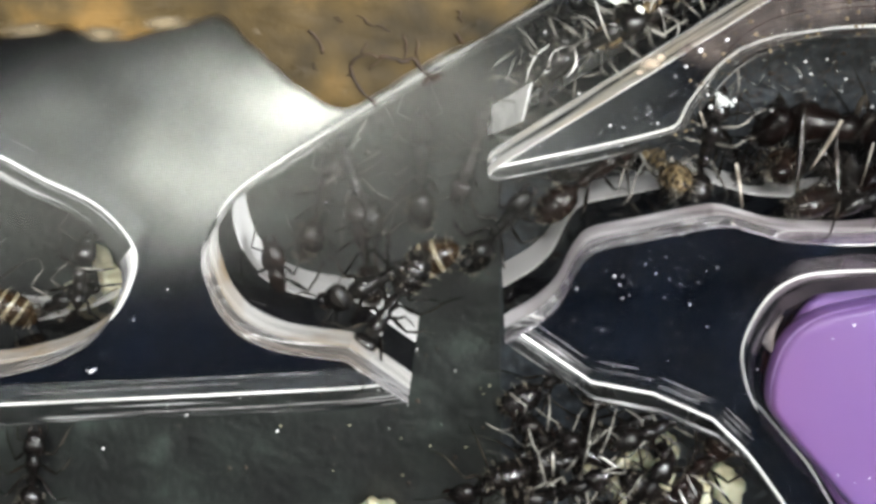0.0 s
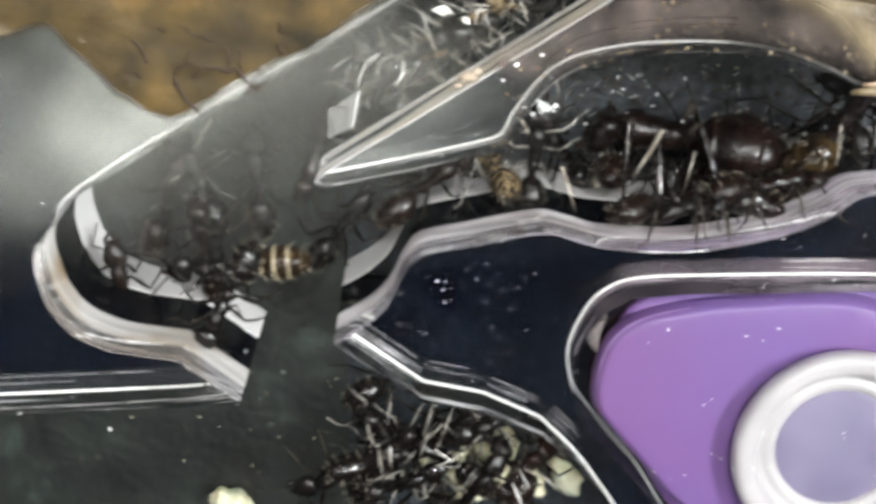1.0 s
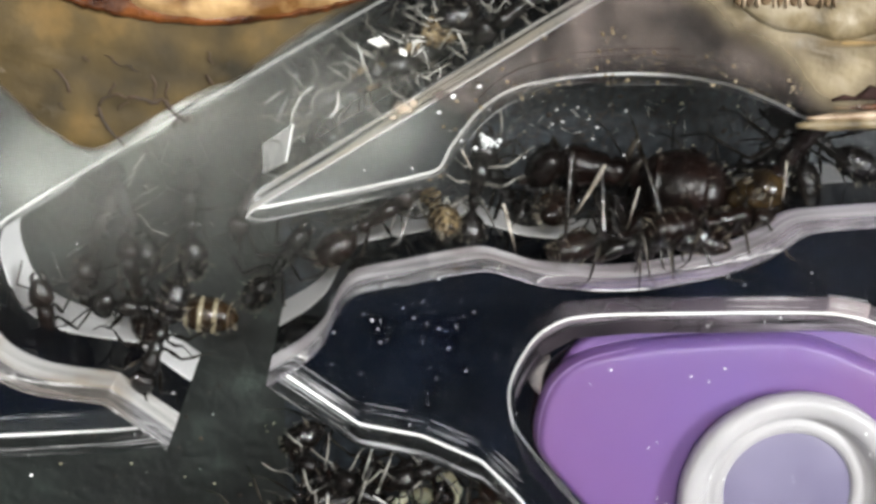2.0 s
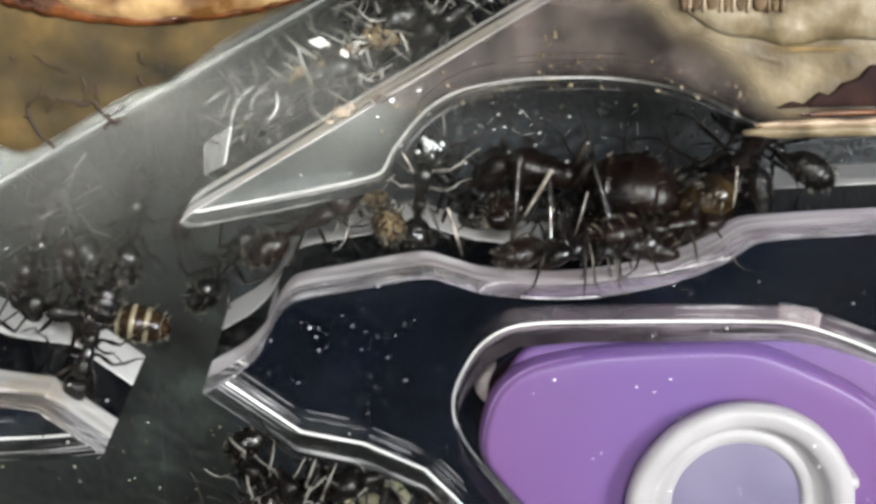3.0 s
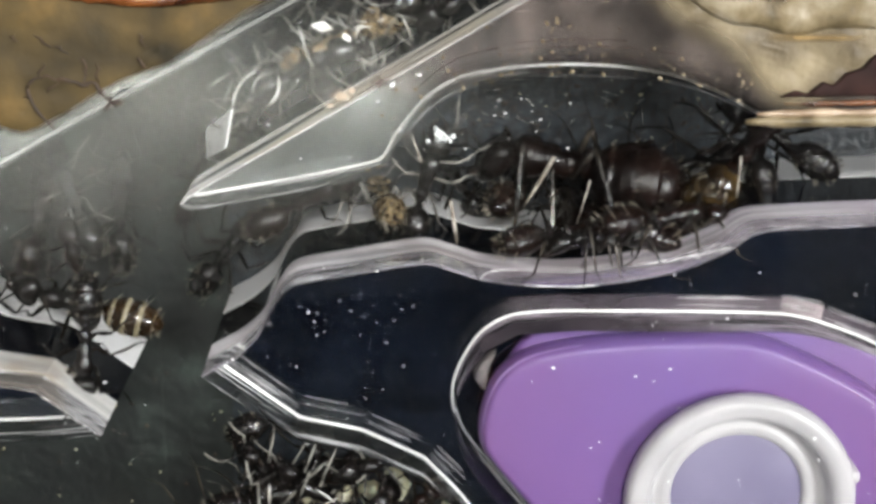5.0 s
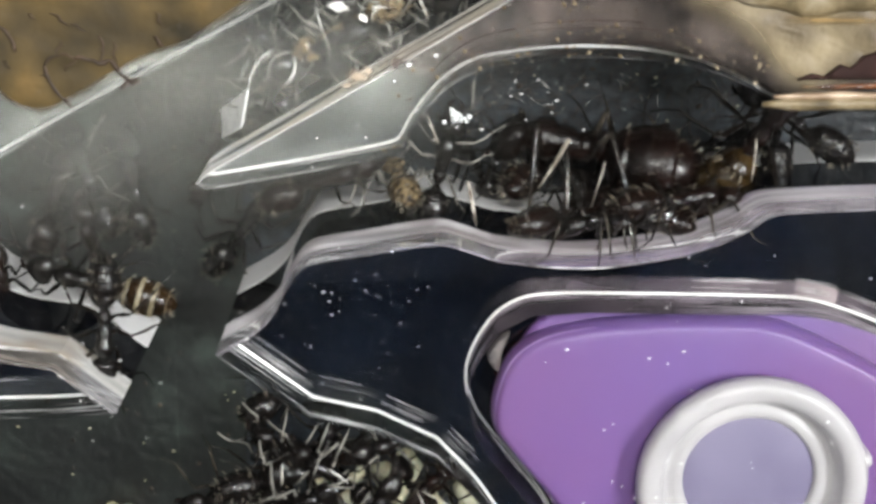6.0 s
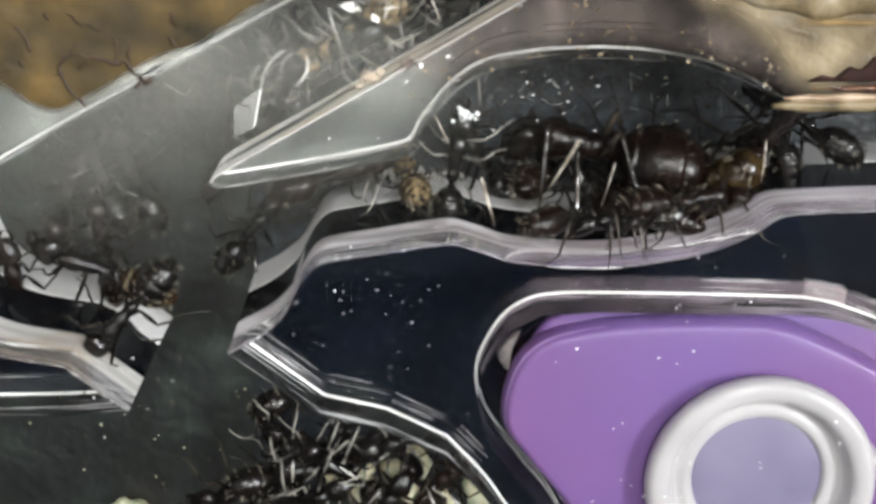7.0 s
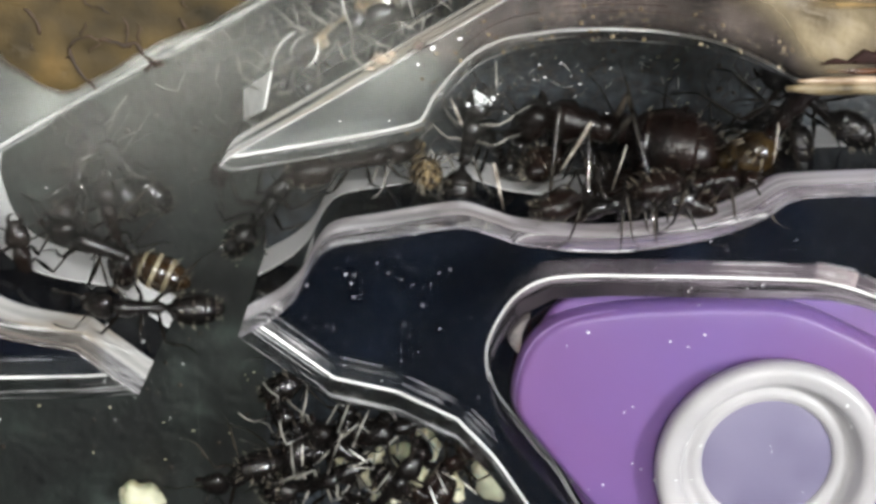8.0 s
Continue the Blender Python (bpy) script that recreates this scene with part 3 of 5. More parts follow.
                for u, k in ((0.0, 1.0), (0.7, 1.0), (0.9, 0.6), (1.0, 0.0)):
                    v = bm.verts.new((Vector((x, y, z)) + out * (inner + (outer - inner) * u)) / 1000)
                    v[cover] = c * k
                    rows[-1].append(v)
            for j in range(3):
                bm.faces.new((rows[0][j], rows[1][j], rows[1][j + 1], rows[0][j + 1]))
            part("edge_face", bm, PORT_EDGE_DARK if y < 5 else PORT_FACET_SHEEN if i == 5 else PORT_SHEEN, NEST, "painted strip imitating reflection along the port's edge")
    face = Matrix.Translation((0.01667, 0, -0.0154)) @ pose(0, 0, 0, 90, 0, 0)
    k = 0.001
    part("port_ring", lathe_bm([(r * k, -y * k) for r, y in ((3.68, 5.2), (3.7, 3.75), (3.78, 3.55), (3.95, 3.45), (4.35, 3.4), (4.5, 3.55), (4.75, 3.5), (4.95, 3.2), (5.05, 2.7), (5.2, 2.4), (5.5, 2.25), (6.0, 2.22), (6.3, 2.35), (6.48, 2.7), (6.45, 3.3), (6.1, 3.7), (5.9, 4.8))], face, 72), RINGW, NEST, "white plastic ring of the water port")
    part("ring_tab", lathe_bm([(0, -2.4 * k), (0.35 * k, -2.45 * k), (0.45 * k, -2.8 * k), (0.5 * k, -4.8 * k)], Matrix.Translation((0.0228, 0, -0.0137)) @ pose(0, 0, 0, 90, 0, 0), 20), RINGW, NEST)
    part("port_lens", lathe_bm([(0, -3.55 * k), (2.2 * k, -3.58 * k), (3.3 * k, -3.66 * k), (3.74 * k, -3.78 * k)], face, 48), FROST, NEST, "frosted lilac plug of the water port")


nest()


def cut_lines():
    """The crisp laser striations on the sheets' cut walls: their glints drawn as runs of fine bright lines along each
    straight facet.
    """
    rnd = random.Random(71)
    lower = [(-12.8, -7.5), (-7.9, -11.15), (-4.4, -11.9), (-1.0, -13.5), (0.9, -15.5), (2.2, -17.3), (4.2, -20.5)]
    roof = [(4.6, -4.88), (12.5, -4.75), (18, -4.75), (20.5, -5.2), (24.3, -6.7)]
    under = [(-60, -12.6), (-41, -12.0), (-22.2, -11.35), (-18.4, -11.02)]
    arc = [(-43, 4.0), (-40.4, 2.7), (-38.2, 1.4), (-35.7, 0.1)]
    for line, facets, count, lo, hi in ((roof, (0, 1, 2, 3), 9, 1.6, 5.6), (under, (1, 2), 2, 1.8, 5.0), (arc, (0, 1, 2), 3, 5.0, 5.8)):
        for k in facets:
            for _ in range(count):
                mark(rnd, line[k], line[k + 1], rnd.uniform(lo, hi), 0.0)
    # the wall's mirrored striations, drawn as pale lines on the sheet's back beside its edge
    for line, facets, count, lo, hi in ((lower, (0, 2, 3), 9, 0.25, 1.2), (lower, (1,), 3, 0.9, 1.5), (roof, (1, 2, 3), 11, 0.2, 1.2), (arc, (0, 1), 3, 0.5, 1.4), (under, (0, 1), 2, 0.5, 1.2)):
        for k in facets:
            for _ in range(count):
                mark(rnd, line[k], line[k + 1], 5.9, rnd.uniform(lo, hi))


def mark(rnd, a, b, y, lift):
    """One pale line for a cutting mark's glint at depth y along the edge from a to b, lifted off it by so much."""
    u0 = rnd.uniform(0.0, 0.35) if rnd.random() < 0.4 else 0.02
    u1 = rnd.uniform(max(0.6, u0 + 0.4), 1.0)
    p, q = Vector((a[0], 0, a[1])), Vector((b[0], 0, b[1]))
    side = Vector((0, -1, 0)).cross(q - p).normalized()
    side = (side if side.z > 0 else -side) * lift + Vector((0, y, 0))
    r = rnd.choice((0.008, 0.012, 0.016, 0.026))
    part("cut_line", tube_bm([(p.lerp(q, u) + side) / 1000 for u in (u0, (u0 + u1) / 2, u1)], [r * 0.0005, r * 0.001, r * 0.0006], 4), SCORE_GLINT, NEST, "fine cutting mark with its glint in pale colour")


cut_lines()


def film_material(name="brown_film", colour=(0.22, 0.178, 0.155), low=0.14, high=0.42, specks=0.7):
    """A thin brown residue: patchy, mostly see-through."""
    m, nodes, links, p = material(name)
    setp(p, colour, 0.5)
    tone, ramp, place = nodes.new("ShaderNodeTexNoise"), nodes.new("ShaderNodeValToRGB"), nodes.new("ShaderNodeTexCoord")
    tone.inputs["Scale"].default_value, tone.inputs["Detail"].default_value = 380, 7
    ramp.color_ramp.elements[0].position, ramp.color_ramp.elements[1].position = 0.36, 0.64
    ramp.color_ramp.elements[0].color, ramp.color_ramp.elements[1].color = [(*(c * f for c in colour), 1) for f in (0.36, 1.5)]
    links.new(place.outputs["Object"], tone.inputs["Vector"])
    links.new(tone.outputs["Fac"], ramp.inputs[0])
    links.new(ramp.outputs[0], p.inputs["Base Color"])
    tr, mix = nodes.new("ShaderNodeBsdfTransparent"), nodes.new("ShaderNodeMixShader")
    tc, n, r, n2, r2, mx = (nodes.new("ShaderNode" + k) for k in ("TexCoord", "TexNoise", "MapRange", "TexNoise", "MapRange", "Math"))
    n.inputs["Scale"].default_value, n.inputs["Detail"].default_value = 160, 5
    n2.inputs["Scale"].default_value, n2.inputs["Detail"].default_value = 2100, 3
    for a, b, lo, hi, o0, o1 in ((n, r, 0.35, 0.7, low, high), (n2, r2, 0.66, 0.74, 0.0, specks)):
        links.new(tc.outputs["Object"], a.inputs["Vector"])
        links.new(a.outputs["Fac"], b.inputs["Value"])
        b.inputs["From Min"].default_value, b.inputs["From Max"].default_value, b.inputs["To Min"].default_value, b.inputs["To Max"].default_value = lo, hi, o0, o1
    mx.operation = "MAXIMUM"
    links.new(r.outputs[0], mx.inputs[0])
    links.new(r2.outputs[0], mx.inputs[1])
    at, fade = nodes.new("ShaderNodeAttribute"), nodes.new("ShaderNodeMath")
    at.attribute_name, fade.operation = "cover", "MULTIPLY"
    links.new(mx.outputs[0], fade.inputs[0])
    links.new(at.outputs["Fac"], fade.inputs[1])
    links.new(fade.outputs[0], mix.inputs[0])
    links.new(tr.outputs[0], mix.inputs[1])
    links.new(p.outputs[0], mix.inputs[2])
    links.new(mix.outputs[0], nodes["Material Output"].inputs["Surface"])
    return m


def crust():
    a = smooth_line([(-60, 8.0, 1), (-45, 9.5), (-38, 9.3), (-35, 9.9), (-31.7, 9.2), (-29, 9.6), (-27, 10.2), (-25.8, 9.0), (-23.8, 6.9), (-22.2, 6.0), (-20.9, 5.5), (-19.6, 5.8), (-18.2, 6.4), (-16.6, 7.35), (-15.3, 8.1), (-13.5, 8.9), (-10.8, 10.6), (-6.8, 12.8), (2, 18, 1), (10, 34, 1), (-60, 34, 1)])
    c = part("crust", slab_bm(a, -0.02, -0.22, 1.3, 6, 0.03, 3, 0.1), CRUST, NEST, "brown dried crust with branching cracks")
    for line, r in (([(-18.9, 8.45), (-18.3, 8.42), (-17.76, 8.23), (-17.1, 8.3), (-16.75, 7.72), (-16.35, 7.42), (-16.1, 7.28)], 0.075), ([(-16.38, 7.43), (-16.55, 7.2), (-16.73, 7.0)], 0.085), ([(-16.45, 7.5), (-16.15, 7.32), (-15.9, 7.42)], 0.12),
                    ([(-20.35, 8.1), (-20.2, 7.4), (-20.0, 6.98), (-19.5, 6.4), (-19.15, 6.05)], 0.06), ([(-20.35, 8.1), (-19.9, 8.5), (-19.3, 8.6), (-18.9, 8.45)], 0.045),
                    ([(-17.7, 9.6), (-17.5, 9.2), (-17.55, 8.8)], 0.04), ([(-15.0, 9.6), (-14.7, 9.1)], 0.06), ([(-22.4, 9.9), (-21.8, 9.3), (-21.7, 8.7)], 0.05)):
        pts = smooth_line(line, False, 0.2)
        part("crack", tube_bm([(p.x / 1000, (-0.29 + 0.03 * math.sin(5 * p.x)) / 1000, (p.y + 0.05 * math.sin(9 * p.x)) / 1000) for p in pts], [r * 0.0014 * (0.6 + 0.5 * abs(math.sin(4 * i))) for i in range(len(pts))], 6), CRACK, c)
    # a raised edge of the crust with a glossy amber rim
    up = smooth_line([(-19.5, 22, 1), (-19.0, 14.2), (-18.5, 13.0), (-17.6, 12.55), (-14.2, 12.1), (-10.3, 12.5), (-6.9, 13.4), (2, 19, 1), (2, 30, 1), (-19.5, 30, 1)])
    part("crust_ridge", slab_bm(up, -0.25, -0.8, 0.9, 6, 0.15, 5, 0.2), CREAM, c, "raised pale ridge of the crust")
    rim = smooth_line([(-25.5, 15.6), (-21.5, 13.1), (-18.6, 12.3), (-16.2, 12.05), (-14.2, 11.95), (-10.3, 12.4), (-6.9, 13.3), (-4.5, 14.7), (-6.9, 13.75), (-10.3, 12.85), (-14.2, 12.6), (-16.4, 13.0), (-17.6, 13.4), (-18.6, 14.6), (-20.5, 17), (-24.5, 18)], True, 0.25)
    part("crust_rim", slab_bm([p + Vector((0, 0.12 * noise.noise((p.x * 2, p.y * 2, 1)))) for p in rim], -0.22, -0.62, 0.3, 5, 0.12, 8), RIM, c, "glossy red-brown rim")
    b = smooth_line([(42, 8.6, 1), (24, 8.2), (19, 8.0), (16.6, 7.4), (15.2, 7.7), (14.4, 8.6), (13.4, 9.6), (12.2, 10.4), (10.3, 11.4), (8.6, 12.9), (5, 15), (2, 20, 1), (12, 34, 1), (42, 34, 1)])
    d = part("crust", slab_bm(inset(ccw(b), -0.7), -0.02, -0.28, 2.2, 7, 0.05, 9, 0.12), CRUST_THIN, NEST, "pale tan dried crust on the cover")
    ridge = smooth_line([(10.6, 13.6), (11.8, 12.3), (13.1, 11.7), (14.6, 11.5), (16.1, 11.1), (18, 11.4), (20.5, 11.5), (26, 11.9), (42, 12.5, 1), (42, 30, 1), (12, 30, 1)])
    part("crust_ridge", slab_bm(ridge, -0.2, -0.75, 1.0, 6, 0.15, 12, 0.15), CRUST_PALE, d, "raised yellowish ridge of the crust")
    rnd = random.Random(15)
    for x, w, h in ((10.9, 0.16, 0.9), (11.5, 0.24, 1.2), (12.25, 0.3, 1.0), (12.95, 0.2, 1.3), (13.6, 0.26, 1.1), (14.5, 0.34, 0.8), (15.3, 0.2, 0.6)):
        pit = smooth_line([(x + w * math.cos(q) * rnd.uniform(0.75, 1.2), 12.9 + h * 0.5 + h * 0.5 * math.sin(q) * rnd.uniform(0.8, 1.2)) for q in (k * math.pi / 5 for k in range(10))], True, 0.1)
        part("pit", slab_bm(pit, -0.7, -0.86, 0.06, 3, 0.04, x), PITS, d, "dark brown pit in the crust")
        # cream beads imitate the highlights between the pits
        bead = smooth_line([(x + w + 0.1 + 0.1 * math.cos(q), 13.3 + 0.5 * math.sin(q)) for q in (k * math.pi / 4 for k in range(8))], True, 0.1)
        part("bead", slab_bm(bead, -0.7, -0.95, 0.08, 3, 0.02, x), AMBER_HIGHLIGHT, d, "cream bead imitating a highlight between pits")
    gap = smooth_line([(15.9, 8.15, 1), (16.6, 8.5), (17.2, 8.35), (17.9, 8.95), (18.4, 8.8), (19.0, 9.4, 1), (19.8, 9.7), (20.3, 10.3), (21.5, 10.2), (26, 10.0), (30, 9.2), (26, 8.5), (20.9, 8.3)])
    part("crust_gap", slab_bm(gap, -0.3, -0.56, 0.12, 3, 0.03, 4, 0.05), MAROON, d, "dark maroon hollow in the crust")
    # the middle strip carries the resin's highlight as pale colour
    for x0, z0, x1, z1, r, mt, label in ((16.2, 7.75, 42, 8.6, 0.14, RIM, "red-brown resin line"), (14.9, 7.25, 42, 8.15, 0.2, AMBER_HIGHLIGHT, "amber resin strip with its highlight in pale colour"), (14.4, 6.85, 42, 7.65, 0.3, CRUST_PALE, "dull tan resin strip")):
        pts = [(x0 + (x1 - x0) * i / 60, z0 + (z1 - z0) * i / 60 + 0.06 * noise.noise((i * 0.3, r * 40, 0))) for i in range(61)]
        part("crust_strip", tube_bm([(x / 1000, -0.00012, z / 1000) for x, z in pts], [r / 1000 * (0.4 + 0.2 * i if i < 3 else 1 + 0.35 * noise.noise((i * 0.35, 3, r * 50))) for i in range(61)], 10), mt, d, label)


def stain(parent, x, z, rx, rz, mat_, seed, label, y=-0.3):
    """A thin uneven patch on a crust that fades out at its rim."""
    rnd = random.Random(seed)
    reach = [rnd.uniform(0.8, 1.25) for _ in range(12)]
    bm = bmesh.new()
    cover = bm.verts.layers.float.new("cover")
    rings = []
    for r in (1.0, 0.85, 0.7, 0.55, 0.4, 0.25, 0.1):
        ring = []
        for k in range(36):
            q, u = k * math.pi / 18, k / 3 % 1
            w = r * (reach[k // 3] * (1 - u) + reach[(k // 3 + 1) % 12] * u)
            v = bm.verts.new(((x + rx * w * math.cos(q)) / 1000, (y - 0.03 * (1 - r * r)) / 1000, (z + rz * w * math.sin(q)) / 1000))
            v[cover] = 1 - r
            ring.append(v)
        rings.append(ring)
    for a, b in zip(rings, rings[1:]):
        for k in range(36):
            bm.faces.new((a[k], a[(k + 1) % 36], b[(k + 1) % 36], b[k])).smooth = True
    bm.faces.new(rings[-1])
    bmesh.ops.recalc_face_normals(bm, faces=bm.faces)
    part("stain", bm, mat_, parent, label)


def crust_stains():
    brown, pale = [ob for ob in NEST.children if ob.name.startswith("crust") and ob.name.split(".")[0] == "crust"]
    for x, z, rx, rz in ((-36.5, 10.2, 2.4, 0.7), (-32.6, 9.95, 1.9, 0.6), (-29.6, 10.4, 1.6, 0.5), (-39.6, 10.2, 2.0, 0.7)):
        stain(brown, x, z, rx, rz, CRUST_THIN, int(x * 10) + 5, "pale yellowish margin of the crust")
    for x, z, rx, rz in ((17.4, 11.1, 4.4, 0.42),):
        stain(pale, x, z, rx, rz, HONEY, int(x * 10) + 7, "honey-coloured stain along the ridge", -0.45)
    rnd = random.Random(91)
    for _ in range(16):
        x, z = rnd.uniform(-23, -13), rnd.uniform(7.4, 11.4)
        if z < 8.4 + 0.6 * (x + 17.5):
            continue
        a, n = rnd.uniform(0, math.pi), rnd.uniform(0.15, 0.5)
        pts = [Vector((x + n * u * math.cos(a) + 0.1 * math.sin(5 * u), -0.3, z + n * u * math.sin(a) + 0.08 * math.cos(4 * u))) / 1000 for u in (-1, -0.4, 0.3, 1)]
        part("crack", tube_bm(pts, [0.00002, 0.00005, 0.00004, 0.00001], 5), CRACK, brown)


def film():
    f = smooth_line([(-4.5, 8.8), (-2.4, 7.2), (1.0, 8.4), (5.0, 9.4), (10, 9.1), (14, 7.8), (16, 7.0), (24, 7.4), (42, 8, 1), (42, 30, 1), (16, 30, 1), (6, 16.5), (0.5, 11.6)])
    part("film", slab_bm(f, -0.004, -0.014, 1.1, 6, 0.0), film_material(), NEST, "thin patchy brown residue on the clear cover")
    # fine dark streaks that follow the dome's arc
    arc = smooth_line(FINGER_SOLID[2:11], False)
    rnd = random.Random(12)
    for k in range(9):
        i0 = rnd.randrange(6, len(arc) // 2)
        i1 = i0 + rnd.randrange(len(arc) // 4, len(arc) // 2)
        lift = 0.5 + 0.2 * k + rnd.uniform(-0.05, 0.05)
        pts = [Vector((p.x, -0.02, p.y + lift + 0.05 * noise.noise((p.x * 0.8, k, 0)))) / 1000 for p in arc[i0:i1]]
        r = rnd.uniform(0.012, 0.03) / 1000
        part("arc_streak", tube_bm(pts, [r * (0.5 + abs(noise.noise((i * 0.3, k, 4)))) for i in range(len(pts))], 5), MAROON, NEST, "fine dark streak on the cover")


def resin_spot():
    """A pale blob of dried resin on the finger's upper edge."""
    for x, z, rx, rz in ((-5.35, 7.8, 0.75, 0.5), (-4.85, 8.1, 0.45, 0.4), (-5.9, 7.35, 0.4, 0.2)):
        stain(NEST, x, z, rx, rz, RESIN, int(-x * 10), "pale peach resin on the finger's edge", -0.02)


def residue_specks():
    """Tan dots that the dried residue has left above the dome."""
    rnd = random.Random(27)
    arc = smooth_line(FINGER_SOLID[2:11], False)
    bm = bmesh.new()
    for _ in range(230):
        p = rnd.choice(arc)
        x, z = p.x + rnd.uniform(-0.6, 0.6), p.y + 0.35 + abs(rnd.gauss(0, 1.5))
        if z > 16 - 0.45 * x or z > 8.8 + 0.62 * (x + 3):
            continue
        r = rnd.choice((0.025, 0.03, 0.04, 0.05, 0.085))
        bmesh.ops.create_icosphere(bm, subdivisions=1, radius=r / 1000, matrix=pose(x / 1000, -0.00003, z / 1000, 0, rnd.uniform(0, 90), 0) @ Matrix.Diagonal((rnd.uniform(0.8, 1.6), 0.35, 1, 1)))
    tagged(part("residue_specks", bm, CRUST_PALE), "tan specks of dried residue on the clear cover", "residue", kind="stuff").location = (0, 0, Z0)


crust()
residue_specks()
resin_spot()
crust_stains()
film()


def dust():
    """Pale specks on the front of the cover."""
    rnd = random.Random(4)
    bm = bmesh.new()
    spots = [(rnd.gauss(-5.0, 2.8), rnd.gauss(-3.8, 1.2), rnd.choice((0.03, 0.04, 0.05, 0.07))) for _ in range(22)]
    spots += [(rnd.uniform(-11, 1), rnd.uniform(-11, -3), rnd.uniform(0.03, 0.06)) for _ in range(20)]
    spots += [(rnd.uniform(2, 24), rnd.uniform(-16, 0), rnd.uniform(0.03, 0.09)) for _ in range(34)]
    spots += [(rnd.uniform(-12, 6), rnd.uniform(3, 10), rnd.uniform(0.03, 0.09)) for _ in range(34)]
    spots += [(rnd.uniform(-41, -15), rnd.uniform(-13, 3), rnd.uniform(0.03, 0.09)) for _ in range(40)]
    spots += [(-2.9, 8.4, 0.14), (-1.6, 8.9, 0.13), (-3.6, 7.6, 0.15), (2.6, 7.1, 0.1), (-35.2, -8.3, 0.18), (-35.0, -8.2, 0.12), (-33.2, -4.4, 0.08)]
    spots += [(rnd.uniform(3, 28), rnd.uniform(-21, -6), rnd.uniform(0.04, 0.1)) for _ in range(15)]
    spots += [(q, 1.9 + 0.34 * (q + 13) * rnd.uniform(0.6, 1.5), rnd.uniform(0.02, 0.06)) for q in (rnd.uniform(-12.5, -3) for _ in range(60))]
    for x, z, r in spots:
        bmesh.ops.create_icosphere(bm, subdivisions=1, radius=r / 1000, matrix=pose(x / 1000, -0.00002, z / 1000, rnd.uniform(0, 90), 0, rnd.uniform(0, 90)) @ Matrix.Diagonal((1, 0.4, rnd.uniform(0.6, 1.3), 1)))
    tagged(part("dust", bm, DUST), "pale dust specks on the nest's clear cover", "dust", kind="stuff").location = (0, 0, Z0)


dust()


def crumbs():
    """Small bits of food and soil on the chambers' back wall and ledges."""
    rnd = random.Random(21)
    for name, mat_, count, label in (("crumbs", BROOD, 80, "pale crumbs scattered on the chamber floor"), ("soil_bits", CRACK, 90, "dark soil bits scattered on the chamber floor")):
        bm = bmesh.new()
        for _ in range(count):
            x, z = rnd.choice(((rnd.uniform(-26, -13), rnd.uniform(-20, 2)), (rnd.gauss(-6, 6), rnd.gauss(-19, 2.5)), (rnd.uniform(0, 16), rnd.uniform(-1, 7)), (rnd.uniform(1, 17), rnd.uniform(3, 8)), (rnd.uniform(-40, -16), rnd.uniform(-24, -13))))
            r = rnd.uniform(0.025, 0.09) if name == "crumbs" else rnd.uniform(0.05, 0.18)
            bmesh.ops.create_icosphere(bm, subdivisions=1, radius=r / 1000, matrix=pose(x / 1000, 0.01546, z / 1000, rnd.uniform(0, 90), rnd.uniform(0, 90), 0) @ Matrix.Diagonal((1, rnd.uniform(0.5, 1), rnd.uniform(0.6, 1.8), 1)))
        tagged(part(name, bm, mat_), label, "debris", kind="stuff").location = (0, 0, Z0)


crumbs()


